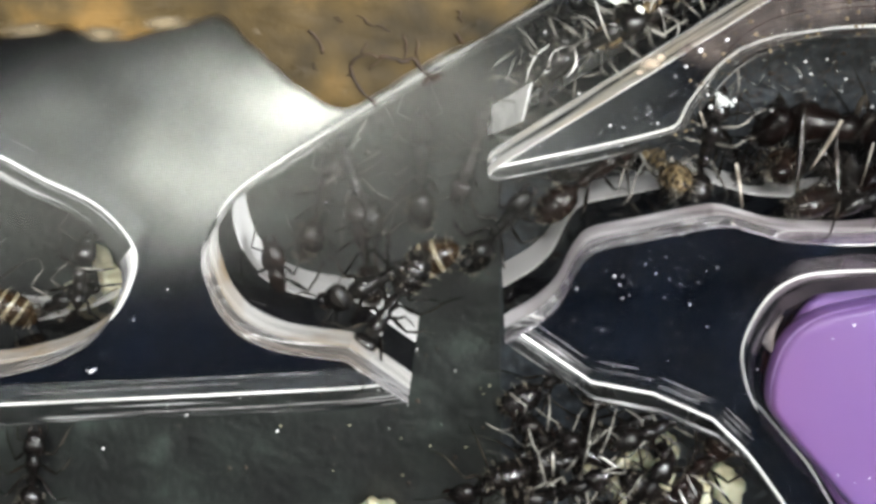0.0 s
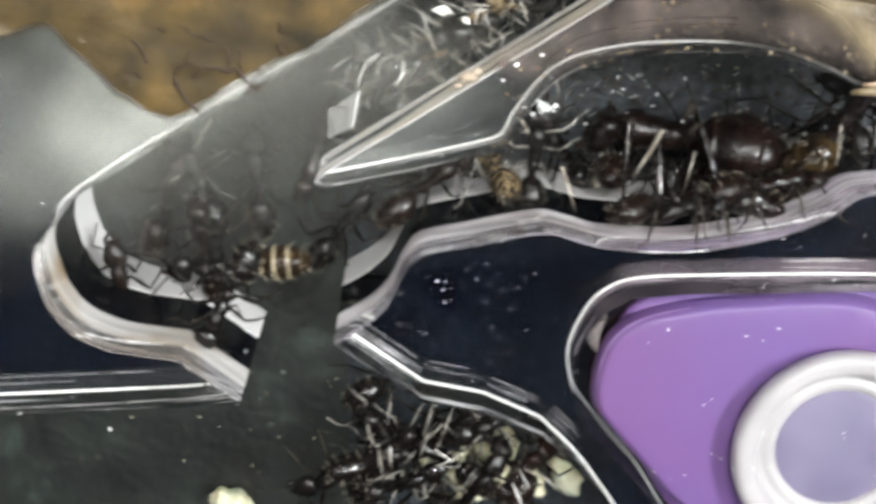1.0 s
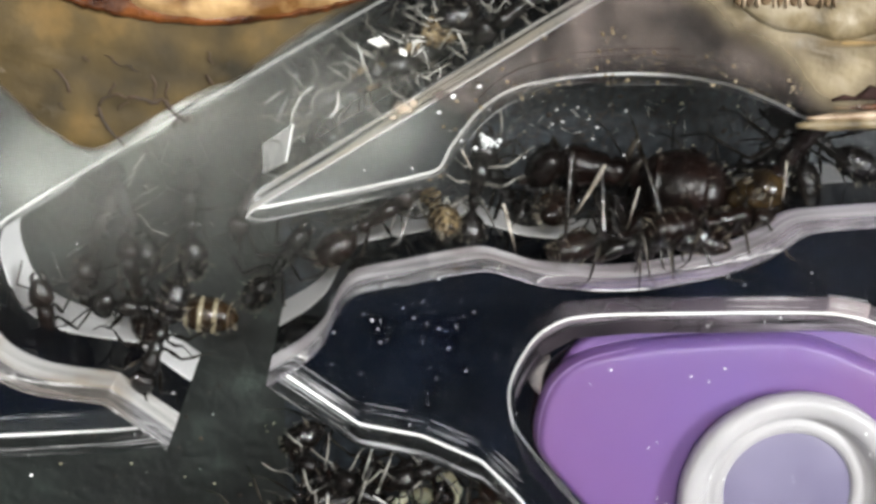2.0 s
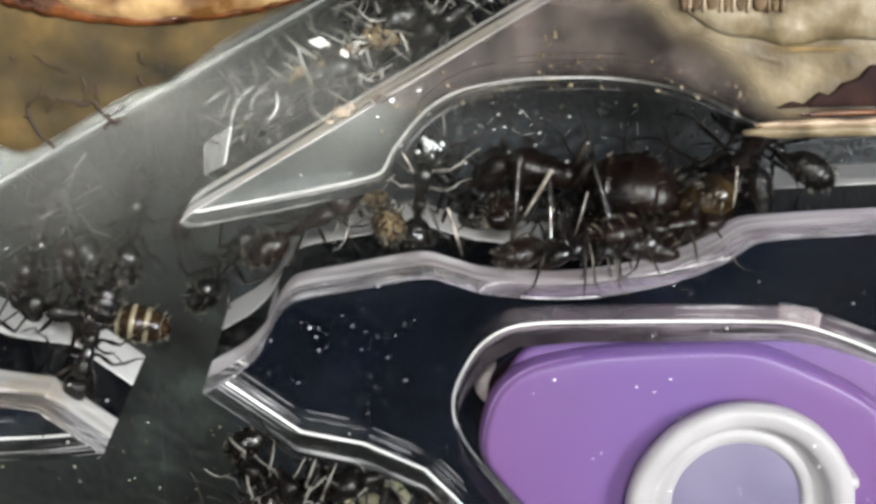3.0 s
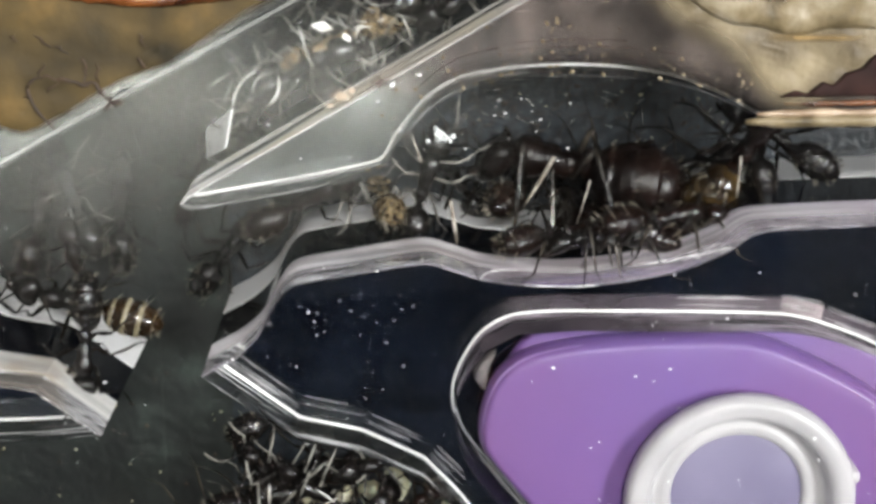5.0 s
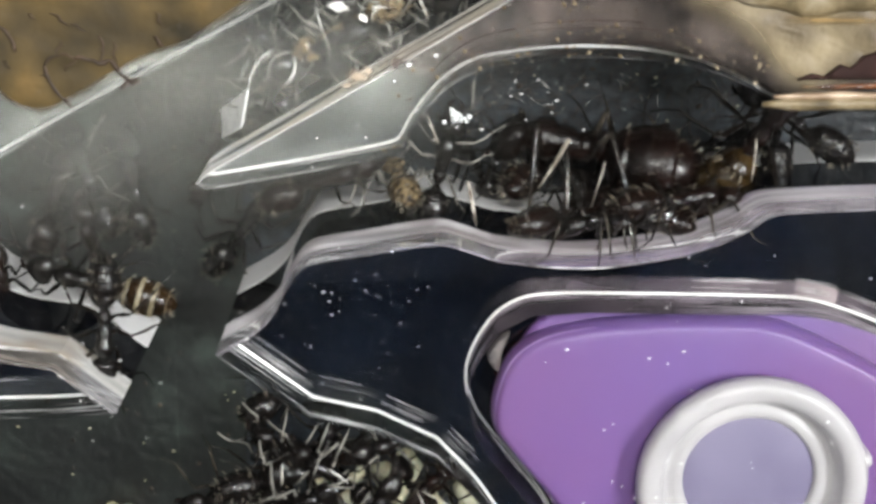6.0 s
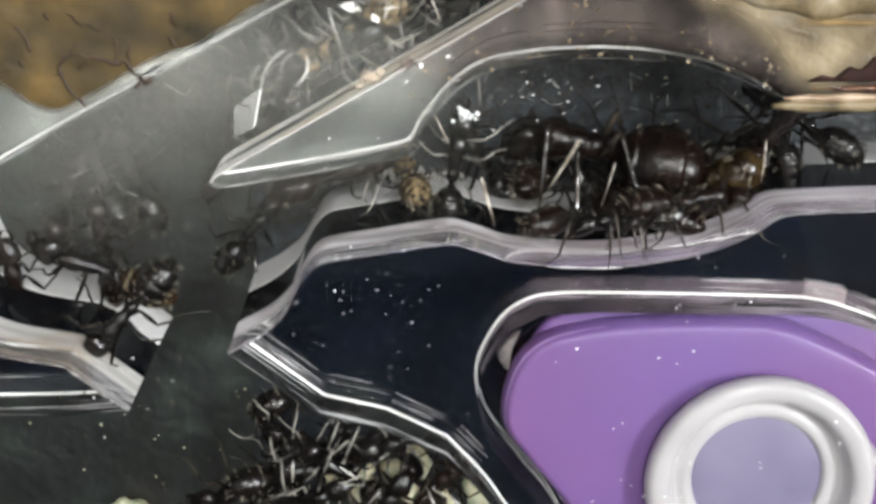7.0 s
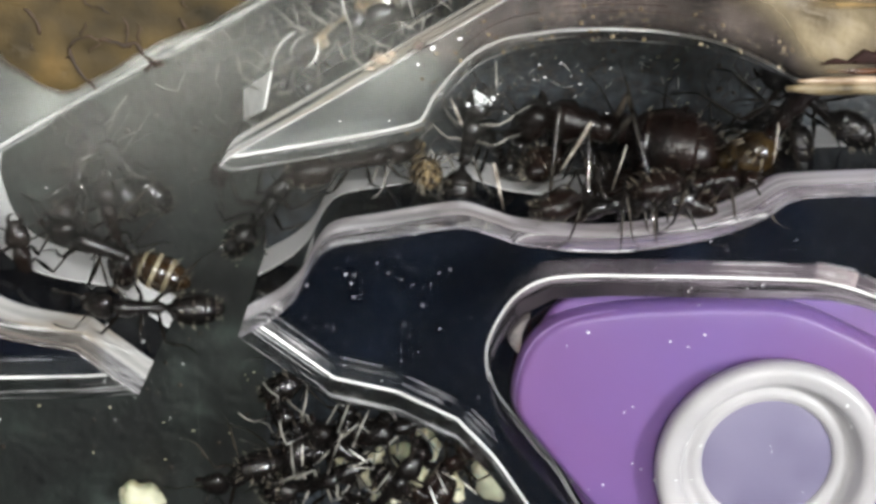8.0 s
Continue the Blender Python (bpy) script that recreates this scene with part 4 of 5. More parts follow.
def leg_glints():
    """Added pale sticks that imitate the glinting ant legs heaped in the passage."""
    rnd = random.Random(33)
    bm = bmesh.new()
    for _ in range(92):
        q = rnd.uniform(-0.2, 1)
        x, y, z = -9 + 13 * q + rnd.gauss(0, 1.2), rnd.uniform(4.5, 12), 6.4 + 7.4 * q + rnd.gauss(0, 0.8) + 0.8
        a, n = rnd.uniform(0, math.pi), rnd.uniform(0.6, 2.4)
        bend = rnd.uniform(-1.0, 1.0)
        pts = [Vector((x + n * u * math.cos(a) - bend * u * u * math.sin(a), y + 0.4 * u, z + n * u * math.sin(a) + bend * u * u * math.cos(a))) / 1000 for u in (-0.6, -0.3, 0, 0.3, 0.6)]
        r = rnd.choice((0.025, 0.03, 0.04, 0.06)) / 1000
        tube_bm(pts, [r * 0.6, r, r * 1.1, r, r * 0.4], 6, bm)
    for _ in range(12):
        x, y, z, a, n = rnd.uniform(-10, 0), rnd.uniform(6.5, 9.5), rnd.uniform(-21.5, -15.5), rnd.uniform(0, math.pi), rnd.uniform(0.4, 1.3)
        z = min(z, -14.5 - 0.45 * (x + 9))
        pts = [Vector((x + n * u * math.cos(a), y + 0.3 * u, z + n * u * math.sin(a))) / 1000 for u in (-0.6, -0.2, 0.2, 0.6)]
        r = rnd.choice((0.03, 0.04, 0.06)) / 1000
        tube_bm(pts, [r * 0.4, r, r, r * 0.4], 6, bm)
    for x, y, z, r in ((-6.5, 5.5, 10.3, 0.4), (-5.3, 5.5, 9.7, 0.3), (-4.6, 5.5, 10.3, 0.25), (-6.8, 5.5, 8.8, 0.22)):
        made = bmesh.ops.create_icosphere(bm, subdivisions=1, radius=r * 0.8 / 1000, matrix=pose(x / 1000, y / 1000, z / 1000, 20, rnd.uniform(-60, 60), 0) @ Matrix.Diagonal((1.4, 0.5, 0.6, 1)))
        for v in made["verts"]:
            v.co += Vector((rnd.gauss(0, 1), rnd.gauss(0, 1), rnd.gauss(0, 1))) * r * 0.00025
    tagged(part("leg_glints", bm, GLINT_FIBRE), "pale sticks imitating glinting ant legs in the passage", "debris", kind="stuff").location = (0, 0, Z0)


leg_glints()


def wings():
    """Shed wings, thin and pale, caught among the imitated leg glints."""
    rnd = random.Random(61)
    for x, y, z, n, w, a in ((-4.6, 7.4, 9.2, 2.0, 0.62, 78), (-3.4, 8.6, 10.4, 1.8, 0.5, 110), (-7.0, 8.2, 8.2, 1.5, 0.4, 35), (-1.8, 7.6, 11.2, 1.9, 0.55, 50)):
        outline = [(-0.5, 0.03), (-0.2, 0.3), (0.2, 0.5), (0.42, 0.4), (0.5, 0.1), (0.4, -0.2), (0.1, -0.34), (-0.25, -0.2)]
        bm = bmesh.new()
        m = pose(x / 1000, y / 1000, z / 1000, rnd.uniform(-25, 25), -a, rnd.uniform(-25, 25))
        rows = [[bm.verts.new(m @ Vector((n * u / 1000, (d + 0.25 * v * v) / 1000, 2 * w * v / 1000))) for u, v in outline] for d in (0.0, 0.03)]
        bm.faces.new(rows[0])
        bm.faces.new(rows[1][::-1])
        for k in range(8):
            bm.faces.new((rows[0][k - 1], rows[0][k], rows[1][k], rows[1][k - 1]))
        bmesh.ops.recalc_face_normals(bm, faces=bm.faces)
        wing = tagged(part("shed_wing", bm, WING), "pale translucent shed ant wing among painted leg glints", "wing", "shed wings")
        wing.location = (0, 0, Z0)


wings()


def scuffs():
    """Fine fibres and scratches that mark the dome's back wall."""
    rnd = random.Random(52)
    for name, mat_, count, label in (("fibres", GLINT_FIBRE, 60, "short pale fibres stuck to the dome's back wall"), ("dark_fibres", CRACK, 220, "short dark fibres stuck to the dome's back wall")):
        bm = bmesh.new()
        for _ in range(count):
            x, z = rnd.uniform(0.5, 18), rnd.gauss(4.6, 1.5)
            a, n, y = rnd.gauss(0.9, 0.8), rnd.uniform(0.2, 0.9), rnd.uniform(14.2, 15.4)
            bend = rnd.uniform(-0.15, 0.15)
            pts = [Vector((x + n * u * math.cos(a) - bend * u * u * math.sin(a), y, z + n * u * math.sin(a) + bend * u * u * math.cos(a))) / 1000 for u in (-0.5, 0, 0.5)]
            r = (rnd.uniform(0.012, 0.022) if name == "fibres" else rnd.uniform(0.02, 0.06)) / 1000
            tube_bm(pts, [r * 0.5, r, r * 0.5], 4, bm)
        tagged(part(name, bm, mat_), label, "debris", kind="stuff").location = (0, 0, Z0)


scuffs()


# ---- ants ----
def gaster_bm(c, length, wide, tall, droop, bands, seed):
    """The egg-shaped hind body: five overlapping plates, each flaring to a rim that steps down to the next."""
    rnd = random.Random(seed + 40)
    bm = bmesh.new()
    m = pose(*c, 0, droop, 0)
    sides = 22
    cuts = (1.0, 0.62, 0.16, -0.3, -0.66, -1.0)
    rows = []
    for j in range(5):
        u0, u1 = cuts[j], cuts[j + 1]
        for s in (0.0, 0.12, 0.4, 0.7, 0.84, 0.97):
            u = u0 + (u1 - u0) * s
            r = math.sqrt(max(0.0, 1 - u ** 2.4)) if u > 0 else max(0.0, 1 - abs(u) ** 1.8) ** 0.66
            rows.append((u, r * (0.945 + 0.06 * min(1, s / 0.7)), s > (0.5 if bands and j < 3 else 0.84) and j < 4))
    rings = []
    for u, r, _ in rows:
        r = max(r, 0.02)
        rings.append([bm.verts.new((m @ Vector((u * length, r * wide * math.cos(a), r * tall * math.sin(a) * (0.9 if math.sin(a) < 0 else 1.0)))) * 0.001) for a in (2 * math.pi * k / sides for k in range(sides))])
    for (a, b), row in zip(zip(rings, rings[1:]), rows[:-1]):
        for k in range(sides):
            f = bm.faces.new((a[k], a[(k + 1) % sides], b[(k + 1) % sides], b[k]))
            f.smooth = True
            f.material_index = 1 if row[2] else 0
    bm.faces.new(rings[0][::-1])
    bm.faces.new(rings[-1])
    hairs = bmesh.new()
    for _ in range(70):
        j = rnd.choice((5, 11, 17, 23, 26))
        a = rnd.uniform(0, 2 * math.pi)
        u, r, _x = rows[j]
        p = Vector((u * length, r * wide * math.cos(a), r * tall * math.sin(a)))
        d = Vector((-0.8, math.cos(a), math.sin(a))).normalized() * rnd.uniform(0.18, 0.42)
        tube_bm([(m @ q) * 0.001 for q in (p, p + d * 0.6, p + d)], [0.000014, 0.000011, 0.000005], 3, hairs)
    return bm, hairs


def ant(name, m, bands=False, pose_seed=0, tone=""):
    """A worker ant; forward +x, up +z, feet at z = 0; body about 8 mm long."""
    rnd = random.Random(pose_seed)
    k = 0.001
    root = holder(name, m)

    def blob(pname, c, rx, ry, rz, mats, parent, turn=0.0, taper=0.0, lobes=0.0):
        bm = bmesh.new()
        bmesh.ops.create_uvsphere(bm, u_segments=18, v_segments=16, radius=1)
        for v in bm.verts:
            s = 1 - taper * v.co.z
            back = max(0.0, -v.co.z)
            x = v.co.z + lobes * back * abs(v.co.x) * -0.6 + lobes * 0.25 * back
            v.co = Vector((x * rx, v.co.x * ry * s * (1 + lobes * 0.3 * back), v.co.y * rz * s))
        for v in bm.verts:
            v.co = (pose(c[0], c[1], c[2], 0, turn, 0) @ v.co) * k
        return part(pname, bm, mats, parent, smooth=True)

    # these tones get legs whose glints are painted pale
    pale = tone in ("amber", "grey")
    legs = ANT_LEG_GLINT if pale else ANT_LEG
    body = {"brown": ANT_BROWN, "amber": ANT_AMBER, "gold": ANT_BROWN, "queen": QUEEN}.get(tone, ANT)
    queen = tone == "queen"
    h, stout = (2.75, 1.7) if queen else (1.45, 1.0)
    nod = rnd.uniform(10, 38)
    head = blob("head", (2.6, 0, h + 0.1), 0.88 + 0.25 * queen, 0.7 + 0.25 * queen, 0.52 + 0.2 * queen, body, root, 55 if queen else nod, 0.2, 0.5)
    for s in (1, -1):
        blob("eye", (2.62, 0.5 * s, h + 0.38), 0.15, 0.09, 0.15, ANT, head)
        part("mandible", tube_bm([Vector(p) * k for p in ((3.1, 0.34 * s, h - 0.2), (3.42, 0.36 * s, h - 0.38), (3.62, 0.2 * s, h - 0.48), (3.66, 0.02 * s, h - 0.5))], [0.15 * k, 0.14 * k, 0.09 * k, 0.02 * k], 7), ANT_BROWN, head)
        bend, out = rnd.uniform(-0.5, 0.6), rnd.uniform(0.6, 1.3)
        elbow = Vector((3.75, 1.25 * s * out, h + 0.95 + bend))
        tip = Vector((rnd.uniform(4.7, 5.4), rnd.uniform(0.5, 1.5) * s, h + 0.2 + bend))
        pts = [Vector((3.0, 0.25 * s, h + 0.3)), Vector((3.4, 0.8 * s * out, h + 0.72 + bend * 0.6)), elbow] + [elbow.lerp(tip, u) + Vector((0, 0, 0.18 * math.sin(math.pi * u))) for u in (0.12, 0.25, 0.4, 0.55, 0.7, 0.85, 1.0)]
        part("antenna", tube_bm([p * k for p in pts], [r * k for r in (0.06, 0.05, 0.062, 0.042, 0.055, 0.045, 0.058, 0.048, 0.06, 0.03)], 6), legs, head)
    bm = tube_bm([Vector(p) * k for p in ((1.95, 0, h + 0.02), (1.85, 0, h + 0.06), (1.62, 0, h + 0.18), (1.25, 0, h + 0.27), (0.9, 0, h + 0.25), (0.62, 0, h + 0.16), (0.42, 0, h + 0.18), (0.1, 0, h + 0.12), (-0.15, 0, h + 0.0), (-0.35, 0, h + 0.02), (-0.65, 0, h), (-0.9, 0, h - 0.12), (-1.05, 0, h - 0.22))],
                 [r * k * stout for r in (0.13, 0.2, 0.42, 0.54, 0.52, 0.41, 0.43, 0.4, 0.31, 0.37, 0.38, 0.27, 0.12)], 14)
    part("thorax", bm, body, root)
    blob("petiole", (-1.22, 0, h + 0.02), 0.15 * stout, 0.26 * stout, 0.4 * stout, body, root, -8)
    droop = rnd.uniform(-18, 12)
    place = ((-3.4, 0, h - 0.75), 2.2, 1.65, 1.7, -8) if queen else ((-2.75, 0, h + 0.12 + droop * 0.02), 1.55, 0.95, 0.9, droop)
    bm, hairs = gaster_bm(*place, bands, pose_seed)
    g = part("gaster", bm, [ANT_OLIVE, ANT_BAND] if bands else [ANT_GOLD, ANT_OLIVE] if tone == "gold" else [body, ANT_RIM], root)
    part("bristles", hairs, BRISTLE, g)
    thin = 0.68 if pale else 1.25 if queen else 0.92
    for s in (1, -1):
        for x, fx, reach in ((1.25, 2.6, 2.3), (0.35, 0.2, 2.9), (-0.4, -2.5, 2.7)):
            fx += rnd.uniform(-0.9, 0.9)
            reach *= rnd.uniform(0.75, 1.2)
            up = h + rnd.uniform(0.3, 1.5)
            a = Vector((x, 0.25 * s, h - 0.1))
            hip = a + Vector(((fx - x) * 0.1, 0.3 * s, -0.32))
            knee = Vector((x + (fx - x) * 0.42, reach * 0.52 * s, up))
            ankle = Vector((x + (fx - x) * 0.82, reach * 0.86 * s, 0.32))
            toe = Vector((fx + (fx - x) * 0.28, reach * 1.12 * s, 0.03))
            shank, foot = knee.lerp(ankle, 0.5) + Vector((0, 0.07 * s, 0.06)), ankle.lerp(toe, 0.5) - Vector((0, 0, 0.12))
            pts = [a, hip, hip.lerp(knee, 0.15), hip.lerp(knee, 0.5), hip.lerp(knee, 0.9), knee, knee.lerp(ankle, 0.12), shank, ankle, ankle.lerp(foot, 0.15), foot, toe]
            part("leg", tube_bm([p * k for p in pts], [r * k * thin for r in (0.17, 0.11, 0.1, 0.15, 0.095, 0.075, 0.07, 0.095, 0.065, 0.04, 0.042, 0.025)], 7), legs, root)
    return root


def stand(x, y, z, forward, up):
    """A pose at millimetres in the nest, from the way ahead and the way up."""
    u = Vector(up).normalized()
    f = Vector(forward)
    f = (f - u * f.dot(u)).normalized()
    r = u.cross(f)
    m = Matrix((f, r, u)).transposed().to_4x4()
    m.translation = (x / 1000, y / 1000, Z0 + z / 1000)
    return m


MADE = {}


def put_ant(x, y, z, heading, variant=1, size=1.0, tone="", ledge=False, pitch=0.0, label=""):
    """An ant with its feet at x, y, z millimetres; heading in degrees, 0 to the nest's right and 90 up (on a ledge: inwards)."""
    a = radians(heading)
    if ledge:
        m = stand(x, y, z, (math.cos(a), math.sin(a), pitch), (0, 0, 1))
    else:
        m = stand(x, y, z, (math.cos(a), pitch, math.sin(a)), (0.25 * math.sin(7 * x), -1, 0.3 * math.cos(5 * z)))
    key = (variant, tone)
    if key not in MADE:
        MADE[key] = ant("ant", pose(0, 0, 0), tone == "band", variant, tone)
        ob = MADE[key]
        ob.matrix_basis = m
    else:
        ob = copy_thing(MADE[key], m @ Matrix.Diagonal((size, size, size, 1)))
    words = {"brown": "dark reddish-brown worker ant", "amber": "amber-brown mottled worker ant", "gold": "brown worker ant with a golden-brown gaster", "queen": "large dark brown queen ant with a swollen gaster", "grey": "black worker ant with leg glints painted pale grey", "band": "dark worker ant with a pale-banded gaster"}.get(tone, "glossy black worker ant")
    tagged(ob, label or words + (" on the ledge" if ledge else " on the back wall"), "ant", "ants in the nest")
    return ob


def brood(x, y, z, r, turn):
    rnd = random.Random(int(x * 10))
    bm = bmesh.new()
    bmesh.ops.create_uvsphere(bm, u_segments=22, v_segments=18, radius=1)
    for v in bm.verts:
        v.co *= 1 + 0.28 * noise.noise(v.co * 1.6 + Vector((x, z, 0))) + 0.1 * noise.noise(v.co * 5 + Vector((z, x, 0)))
        v.co = Vector((v.co.z * r * 1.7 * 0.001, v.co.x * r * 0.001, v.co.y * r * 0.001 * (1 + 0.15 * math.sin(7 * v.co.z))))
    ob = part("brood", bm, BROOD, smooth=True)
    ob.matrix_basis = pose(x / 1000, y / 1000, Z0 + z / 1000, rnd.uniform(0, 40), turn, rnd.uniform(-30, 30))
    tagged(ob, "pale yellowish cocoon lying among the ants", "cocoon", "brood")


DOME = []


def dome_ants():
    put_ant(9.0, 14.8, 1.9, 12, 2, 1.3, "brown")
    queen = put_ant(6.4, 10.0, -1.7, 176, 9, 1.0, "queen", True)
    queen.scale = (1.38, 1.38, 1.38)
    DOME.append(queen)
    put_ant(6.6, 5.2, -2.2, 15, 4, 1.0, "brown", True)
    put_ant(10.4, 7.4, -1.95, 170, 5, 1.1, "brown", True)
    put_ant(12.6, 11.6, -1.3, 74, 6, 1.4, "brown", True)
    gold = put_ant(17.0, 9.6, 4.6, 60, 4, 1.0, "gold", False, 0.15)
    gold.scale = (1.55, 1.55, 1.55)
    put_ant(4.6, 12.6, -1.9, 70, 2, 1.2, "brown", True)
    put_ant(10.2, 12.6, -1.9, 100, 7, 1.45, "", True)
    put_ant(9.0, 6.6, -2.1, 150, 3, 1.05, "brown", True)
    DOME.append(put_ant(8.0, 11.0, -2.1, 112, 1, 1.3, "", True))
    put_ant(8.3, 4.3, -2.15, 200, 6, 0.95, "", True)
    put_ant(12.2, 5.6, -1.3, 12, 3, 1.05, "brown", True)
    DOME.append(put_ant(17.5, 10.4, 4.0, 96, 3, 1.1))
    put_ant(18.5, 10.0, 3.9, 148, 4, 1.0)
    put_ant(15.0, 14.4, 1.8, 200, 5, 1.3)


def bend_ants():
    put_ant(-3.4, 9.6, -1.5, 98, 2, 1.05, "amber", True)
    put_ant(-5.9, 12.4, -1.9, 0, 3, 0.95, "", True)
    put_ant(0.9, 14.4, 0.7, 120, 4)


def left_ants():
    put_ant(-21.0, 12.4, -4.6, 97, 6, 0.95, "brown")
    put_ant(-26.6, 11.8, -6.9, 97, 4, 1.0, "brown")
    put_ant(-23.6, 15.4, -2.8, 70, 5, 1.0, "brown")
    put_ant(-14.4, 15.3, -0.2, 250, 2, 0.9, "brown")
    put_ant(-12.7, 15.4, -4.4, 55, 3)
    put_ant(-22.0, 15.4, -1.4, 110, 5, 1.0, "grey")
    put_ant(-44.6, 10.0, -6.0, 140, 2, 1.45, "band")
    put_ant(-38.6, 11.6, -7.6, 80, 1)
    put_ant(-40.6, 12.4, -8.9, 25, 6, 0.8, "grey")
    put_ant(-44.6, 15.4, -20.8, 80, 3)


def passage_ants():
    put_ant(-3.9, 8.4, 10.1, 40, 1, 1.0, "grey")
    put_ant(-6.7, 12.4, 9.5, 190, 2, 1.0, "grey")
    put_ant(-2.4, 9.4, 10.7, 25, 3, 1.0, "grey")
    put_ant(-0.6, 8.4, 12.4, 30, 4, 1.0, "grey")
    put_ant(-11.5, 11.3, 4.9, 80, 5, 0.9, "grey")
    put_ant(2.5, 8.4, 13.6, 210, 6)
    put_ant(-9.3, 12.4, 7.4, 60, 7, 0.95)
    put_ant(-5.0, 13.4, 11.2, 120, 3)
    put_ant(-7.4, 7.4, 7.6, 25, 4, 0.95, "grey")
    put_ant(-10.6, 8.0, 5.4, 75, 2, 0.85, "grey")
    put_ant(0.9, 7.4, 12.2, 215, 1, 0.95, "grey")


def low_ants():
    put_ant(-7.8, 12.5, -17.4, 260, 6, 1.05)
    put_ant(-5.1, 13.4, -17.4, 20, 7)
    put_ant(-3.4, 10.4, -16.3, 200, 1, 1.0, "grey")
    put_ant(-9.4, 11.4, -17.9, 140, 2, 1.0, "grey")
    put_ant(-13.1, 11.0, -19.3, 200, 3, 1.1)
    put_ant(-10.5, 10.5, -18.6, 10, 5)
    put_ant(-6.6, 9.5, -17.9, 150, 6, 1.0, "grey")
    put_ant(-1.3, 9.4, -18.5, 230, 7, 1.0, "brown")
    put_ant(-9.1, 9.5, -19.4, 30, 1, 1.0, "grey")
    put_ant(-5.0, 8.5, -19.5, 60, 3)
    put_ant(-2.6, 11.4, -21.5, 100, 4)
    put_ant(-9.4, 14.8, -14.9, 30, 5)
    put_ant(-0.1, 10.4, -18.8, 60, 6, 1.0, "brown")
    put_ant(-7.5, 10.5, -21.0, 340, 7)
    put_ant(-11.0, 13.5, -20.5, 80, 5)
    brood(-3.7, 13.0, -20.7, 0.8, 40)
    brood(-4.9, 9.5, -21.2, 0.7, -20)
    brood(-21.1, 14.6, -24.6, 0.9, 20)
    brood(1.7, 13.5, -22.3, 1.0, 60)
    brood(-3.2, 8.2, -18.9, 0.62, 70)
    brood(-6.2, 9.0, -19.8, 0.5, 15)
    # the next four stand in for the left chamber's pale end wall
    brood(-39.6, 13.2, -8.4, 0.6, 50)
    brood(-38.9, 11.8, -8.6, 0.6, 15)
    brood(-37.5, 13.2, -7.6, 0.75, 85)
    brood(-38.0, 13.6, -6.2, 0.6, 70)
    brood(-7.4, 8.8, -19.0, 0.42, 30)
    brood(-0.9, 8.8, -20.2, 0.6, 60)
    brood(-5.6, 8.6, -18.3, 0.4, 120)
    brood(-2.4, 12.5, -19.3, 0.7, 80)


dome_ants()
bend_ants()
left_ants()
passage_ants()
low_ants()

# ---- ants that walk about ----
BANDED = put_ant(-20.2, 9.0, -5.2, 168, 2, 1.0, "band")
BANDED.scale = (1.15, 1.15, 1.15)
SHINY = put_ant(-1.3, 9.0, 1.5, 82, 7, 1.0, "grey")
TIP_ANT = put_ant(-19.8, 6.8, -6.7, 250, 3)
WALL_ANT = put_ant(-17.7, 15.4, -0.8, 88, 1)
BROWN_ANT = put_ant(-8.1, 10.4, -0.5, 30, 5, 1.0, "brown")
CLIMBER = put_ant(-7.7, 9.8, 8.2, 35, 6, 1.0, "grey")
SECOND = put_ant(-5.4, 7.9, 9.4, 210, 7, 1.0, "amber")


# white beads added for the sparkle on the ant's head
def droplet(parent):
    bm = bmesh.new()
    rnd = random.Random(8)
    for _ in range(34):
        bmesh.ops.create_icosphere(bm, subdivisions=2, radius=0.00013 * rnd.uniform(0.3, 1.2), matrix=pose(0.0031 + rnd.gauss(0, 0.0003), rnd.gauss(0, 0.00025), 0.0021 + rnd.gauss(0, 0.00015)))
    part("droplet", bm, GLINT_BEAD, parent, "white beads imitating the glint on the ant's head", smooth=True)


droplet(SHINY)


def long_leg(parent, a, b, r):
    """An extra shin added to an ant, its glint painted pale, from a to b in the nest's millimetres."""
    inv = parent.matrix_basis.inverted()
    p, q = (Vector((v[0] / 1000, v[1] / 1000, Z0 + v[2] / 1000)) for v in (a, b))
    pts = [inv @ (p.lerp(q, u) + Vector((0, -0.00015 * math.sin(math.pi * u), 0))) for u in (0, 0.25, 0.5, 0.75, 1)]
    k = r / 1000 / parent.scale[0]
    part("leg", tube_bm(pts, [k * 1.1, k * 1.3, k * 1.1, k * 0.8, k * 0.45], 8), SHIN_GLINT, parent, "added shin with its glint painted pale")


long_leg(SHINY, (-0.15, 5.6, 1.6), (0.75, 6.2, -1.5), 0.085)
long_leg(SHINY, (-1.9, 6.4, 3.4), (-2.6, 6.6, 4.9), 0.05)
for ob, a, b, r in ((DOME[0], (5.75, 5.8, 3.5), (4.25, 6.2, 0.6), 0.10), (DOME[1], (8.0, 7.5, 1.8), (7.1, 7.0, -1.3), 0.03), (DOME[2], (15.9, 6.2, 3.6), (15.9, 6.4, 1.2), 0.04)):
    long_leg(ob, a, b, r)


def upright(x, y, z, heading, pitch=0.0):
    a = radians(heading)
    return stand(x, y, z, (math.cos(a), pitch, math.sin(a)), (0, -1, 0))


def by_tail(x, y, z, heading, size):
    """A pose on the back wall's side from the place of the gaster."""
    a = radians(heading)
    return upright(x + 2.75 * size * math.cos(a), y + 1.6 * size, z + 2.75 * size * math.sin(a), heading)


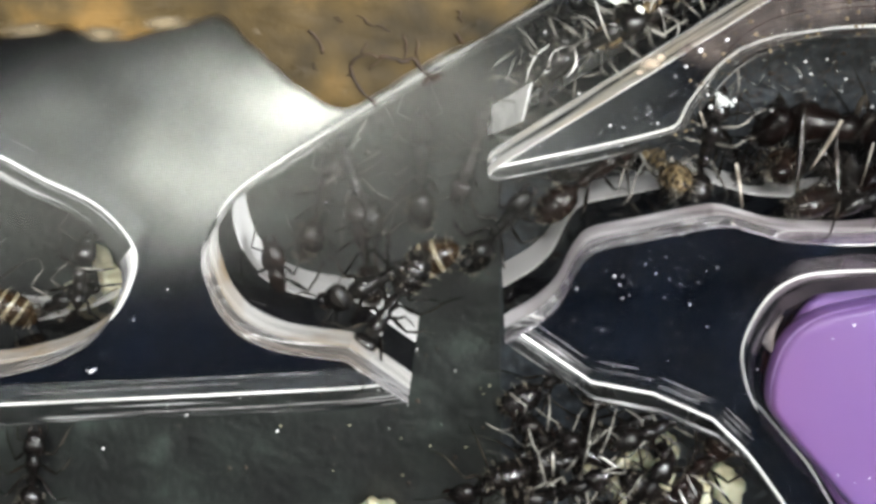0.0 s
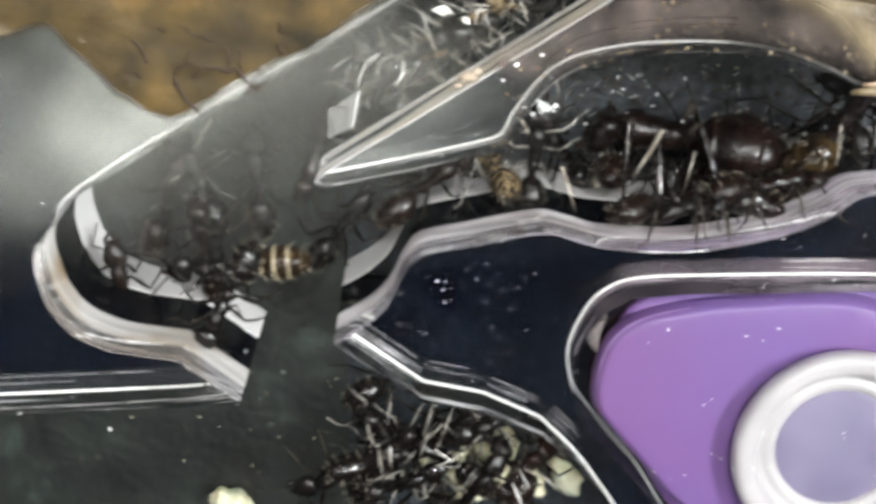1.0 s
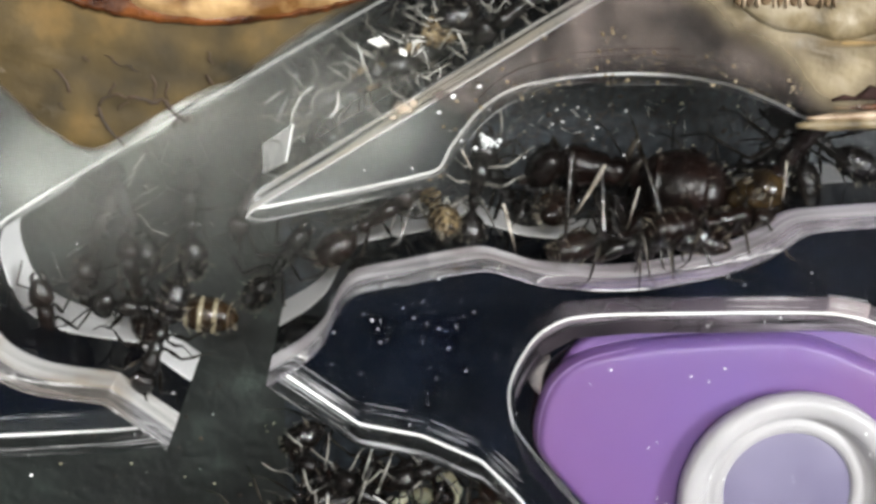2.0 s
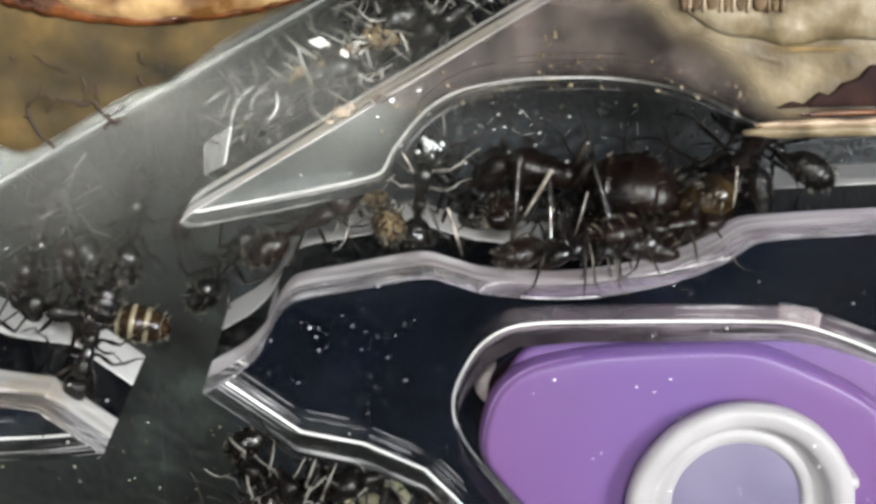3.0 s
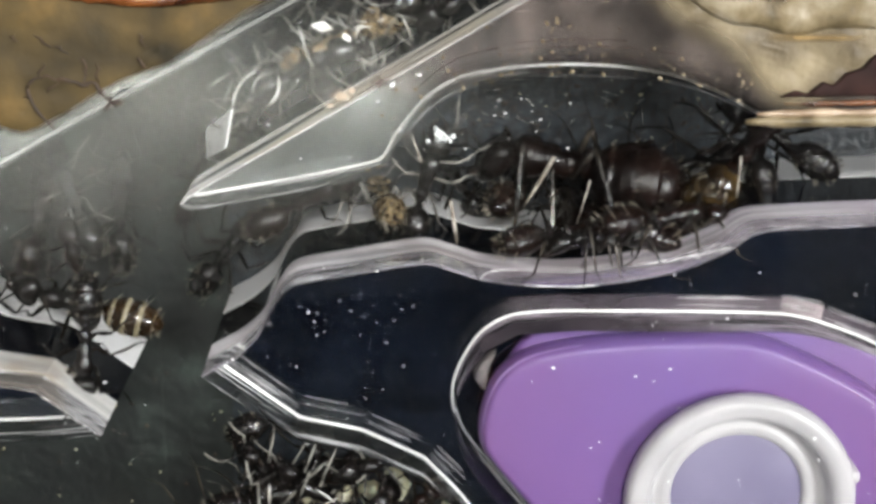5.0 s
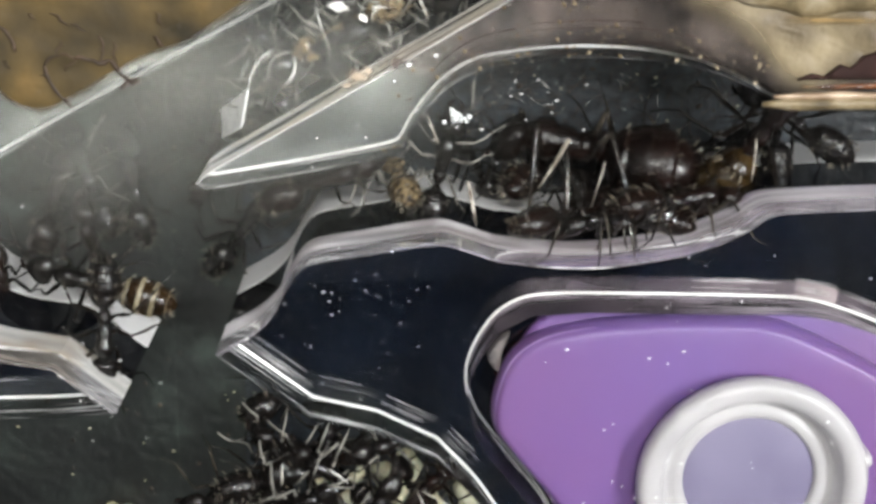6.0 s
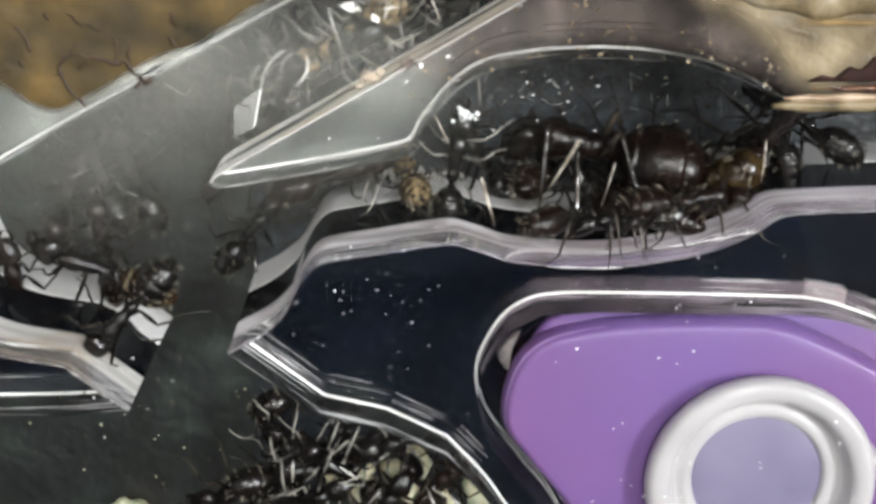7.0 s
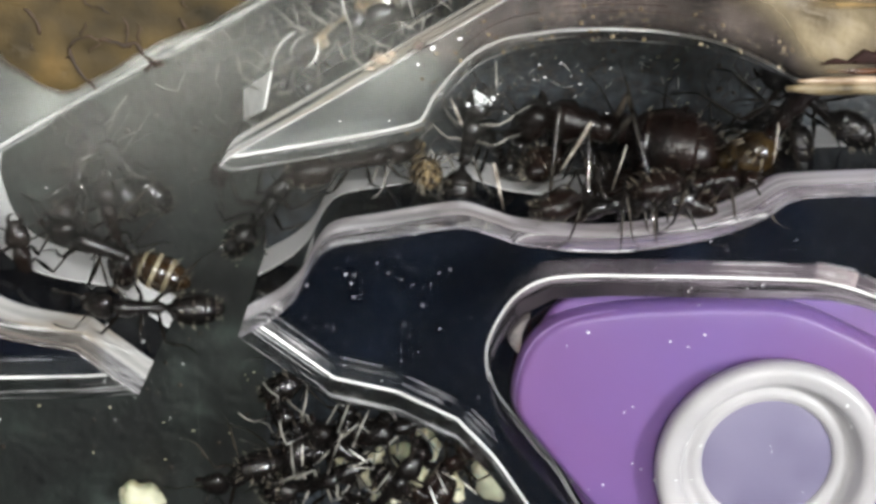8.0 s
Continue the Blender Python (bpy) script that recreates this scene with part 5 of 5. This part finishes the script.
def motions():
    walk(BANDED, [(t, by_tail(x, 7.2, z, h, 1.15)) for t, x, z, h in ((0, -16.9, -4.45, 203), (0.5, -16.5, -4.6, 194), (1.0, -16.1, -4.7, 183), (2.5, -16.75, -5.7, 171), (3.5, -17.0, -5.9, 168), (4.5, -17.3, -6.4, 165), (6, -17.4, -6.5, 164), (6.5, -17.7, -6.55, 163), (7, -18.0, -6.1, 158), (8, -17.8, -6.2, 156))])
    walk(SHINY, [(0, upright(-1.3, 9, 1.5, 78)), (1.2, upright(-1.3, 9, 1.6, 84)), (2.5, upright(-1.2, 9, 1.6, 80)), (3.5, upright(-1.3, 9, 1.5, 86)), (4.5, upright(-1.2, 9, 1.4, 76)), (6, upright(-1.0, 9, 1.4, 78)), (7, upright(-0.9, 9, 1.45, 83)), (8, upright(-0.8, 9, 1.4, 80))])
    walk(TIP_ANT, [(0, upright(-19.5, 6.8, -7.0, 235)), (1, upright(-19.4, 6.8, -6.5, 242)), (2.5, upright(-19.1, 6.8, -6.5, 250)), (3.5, upright(-19.8, 6.8, -6.7, 250)), (4.5, upright(-19.8, 6.8, -7.2, 262)), (6, upright(-19.4, 6.6, -7.5, 268)), (6.5, upright(-19.5, 6.5, -7.4, 255)), (7, upright(-18.9, 6.3, -6.8, 228)), (7.5, upright(-18.5, 6.0, -7.1, 200)), (8, upright(-18.2, 6.0, -7.2, 178))])
    walk(WALL_ANT, [(0, upright(-17.7, 15.4, -0.8, 88)), (1, upright(-18.2, 15.4, -1.5, 92)), (2.5, upright(-18.2, 15.4, -1.6, 85)), (3.5, upright(-18.4, 15.4, -2.4, 75)), (4.5, upright(-19.0, 15.4, -2.3, 82)), (6, upright(-19.2, 15.4, -1.8, 95)), (7, upright(-19.9, 15.4, -1.3, 110)), (8, upright(-21.2, 15.4, -1.6, 130))])
    walk(BROWN_ANT, [(0, upright(-7.6, 10.4, -0.1, 40)), (2.5, upright(-7.1, 10.4, -0.5, 35)), (3.5, upright(-8.1, 10.4, -0.5, 30)), (4.5, upright(-7.8, 10.4, 0.1, 32)), (6, upright(-7.5, 10.4, 0.1, 22)), (7, upright(-7.4, 10.4, 0.4, 20)), (8, upright(-6.9, 10.4, 0.2, 15))])
    walk(CLIMBER, [(0, upright(-7.2, 9.8, 8.9, 35)), (2.5, upright(-7.6, 9.8, 8.5, 40)), (3.5, upright(-7.7, 9.8, 8.2, 60)), (4.5, upright(-7.6, 9.8, 8.9, 100)), (6, upright(-10.0, 9.8, 7.9, 160)), (7, upright(-12.0, 9.8, 6.9, 190)), (8, upright(-13.4, 9.8, 6.7, 200))])
    walk(SECOND, [(0, upright(-5.0, 7.9, 9.6, 215)), (2.5, upright(-5.4, 7.9, 9.5, 212)), (4.5, upright(-5.7, 7.9, 9.5, 205)), (6, upright(-6.2, 7.9, 9.1, 210)), (8, upright(-7.9, 7.9, 8.1, 216))])


motions()
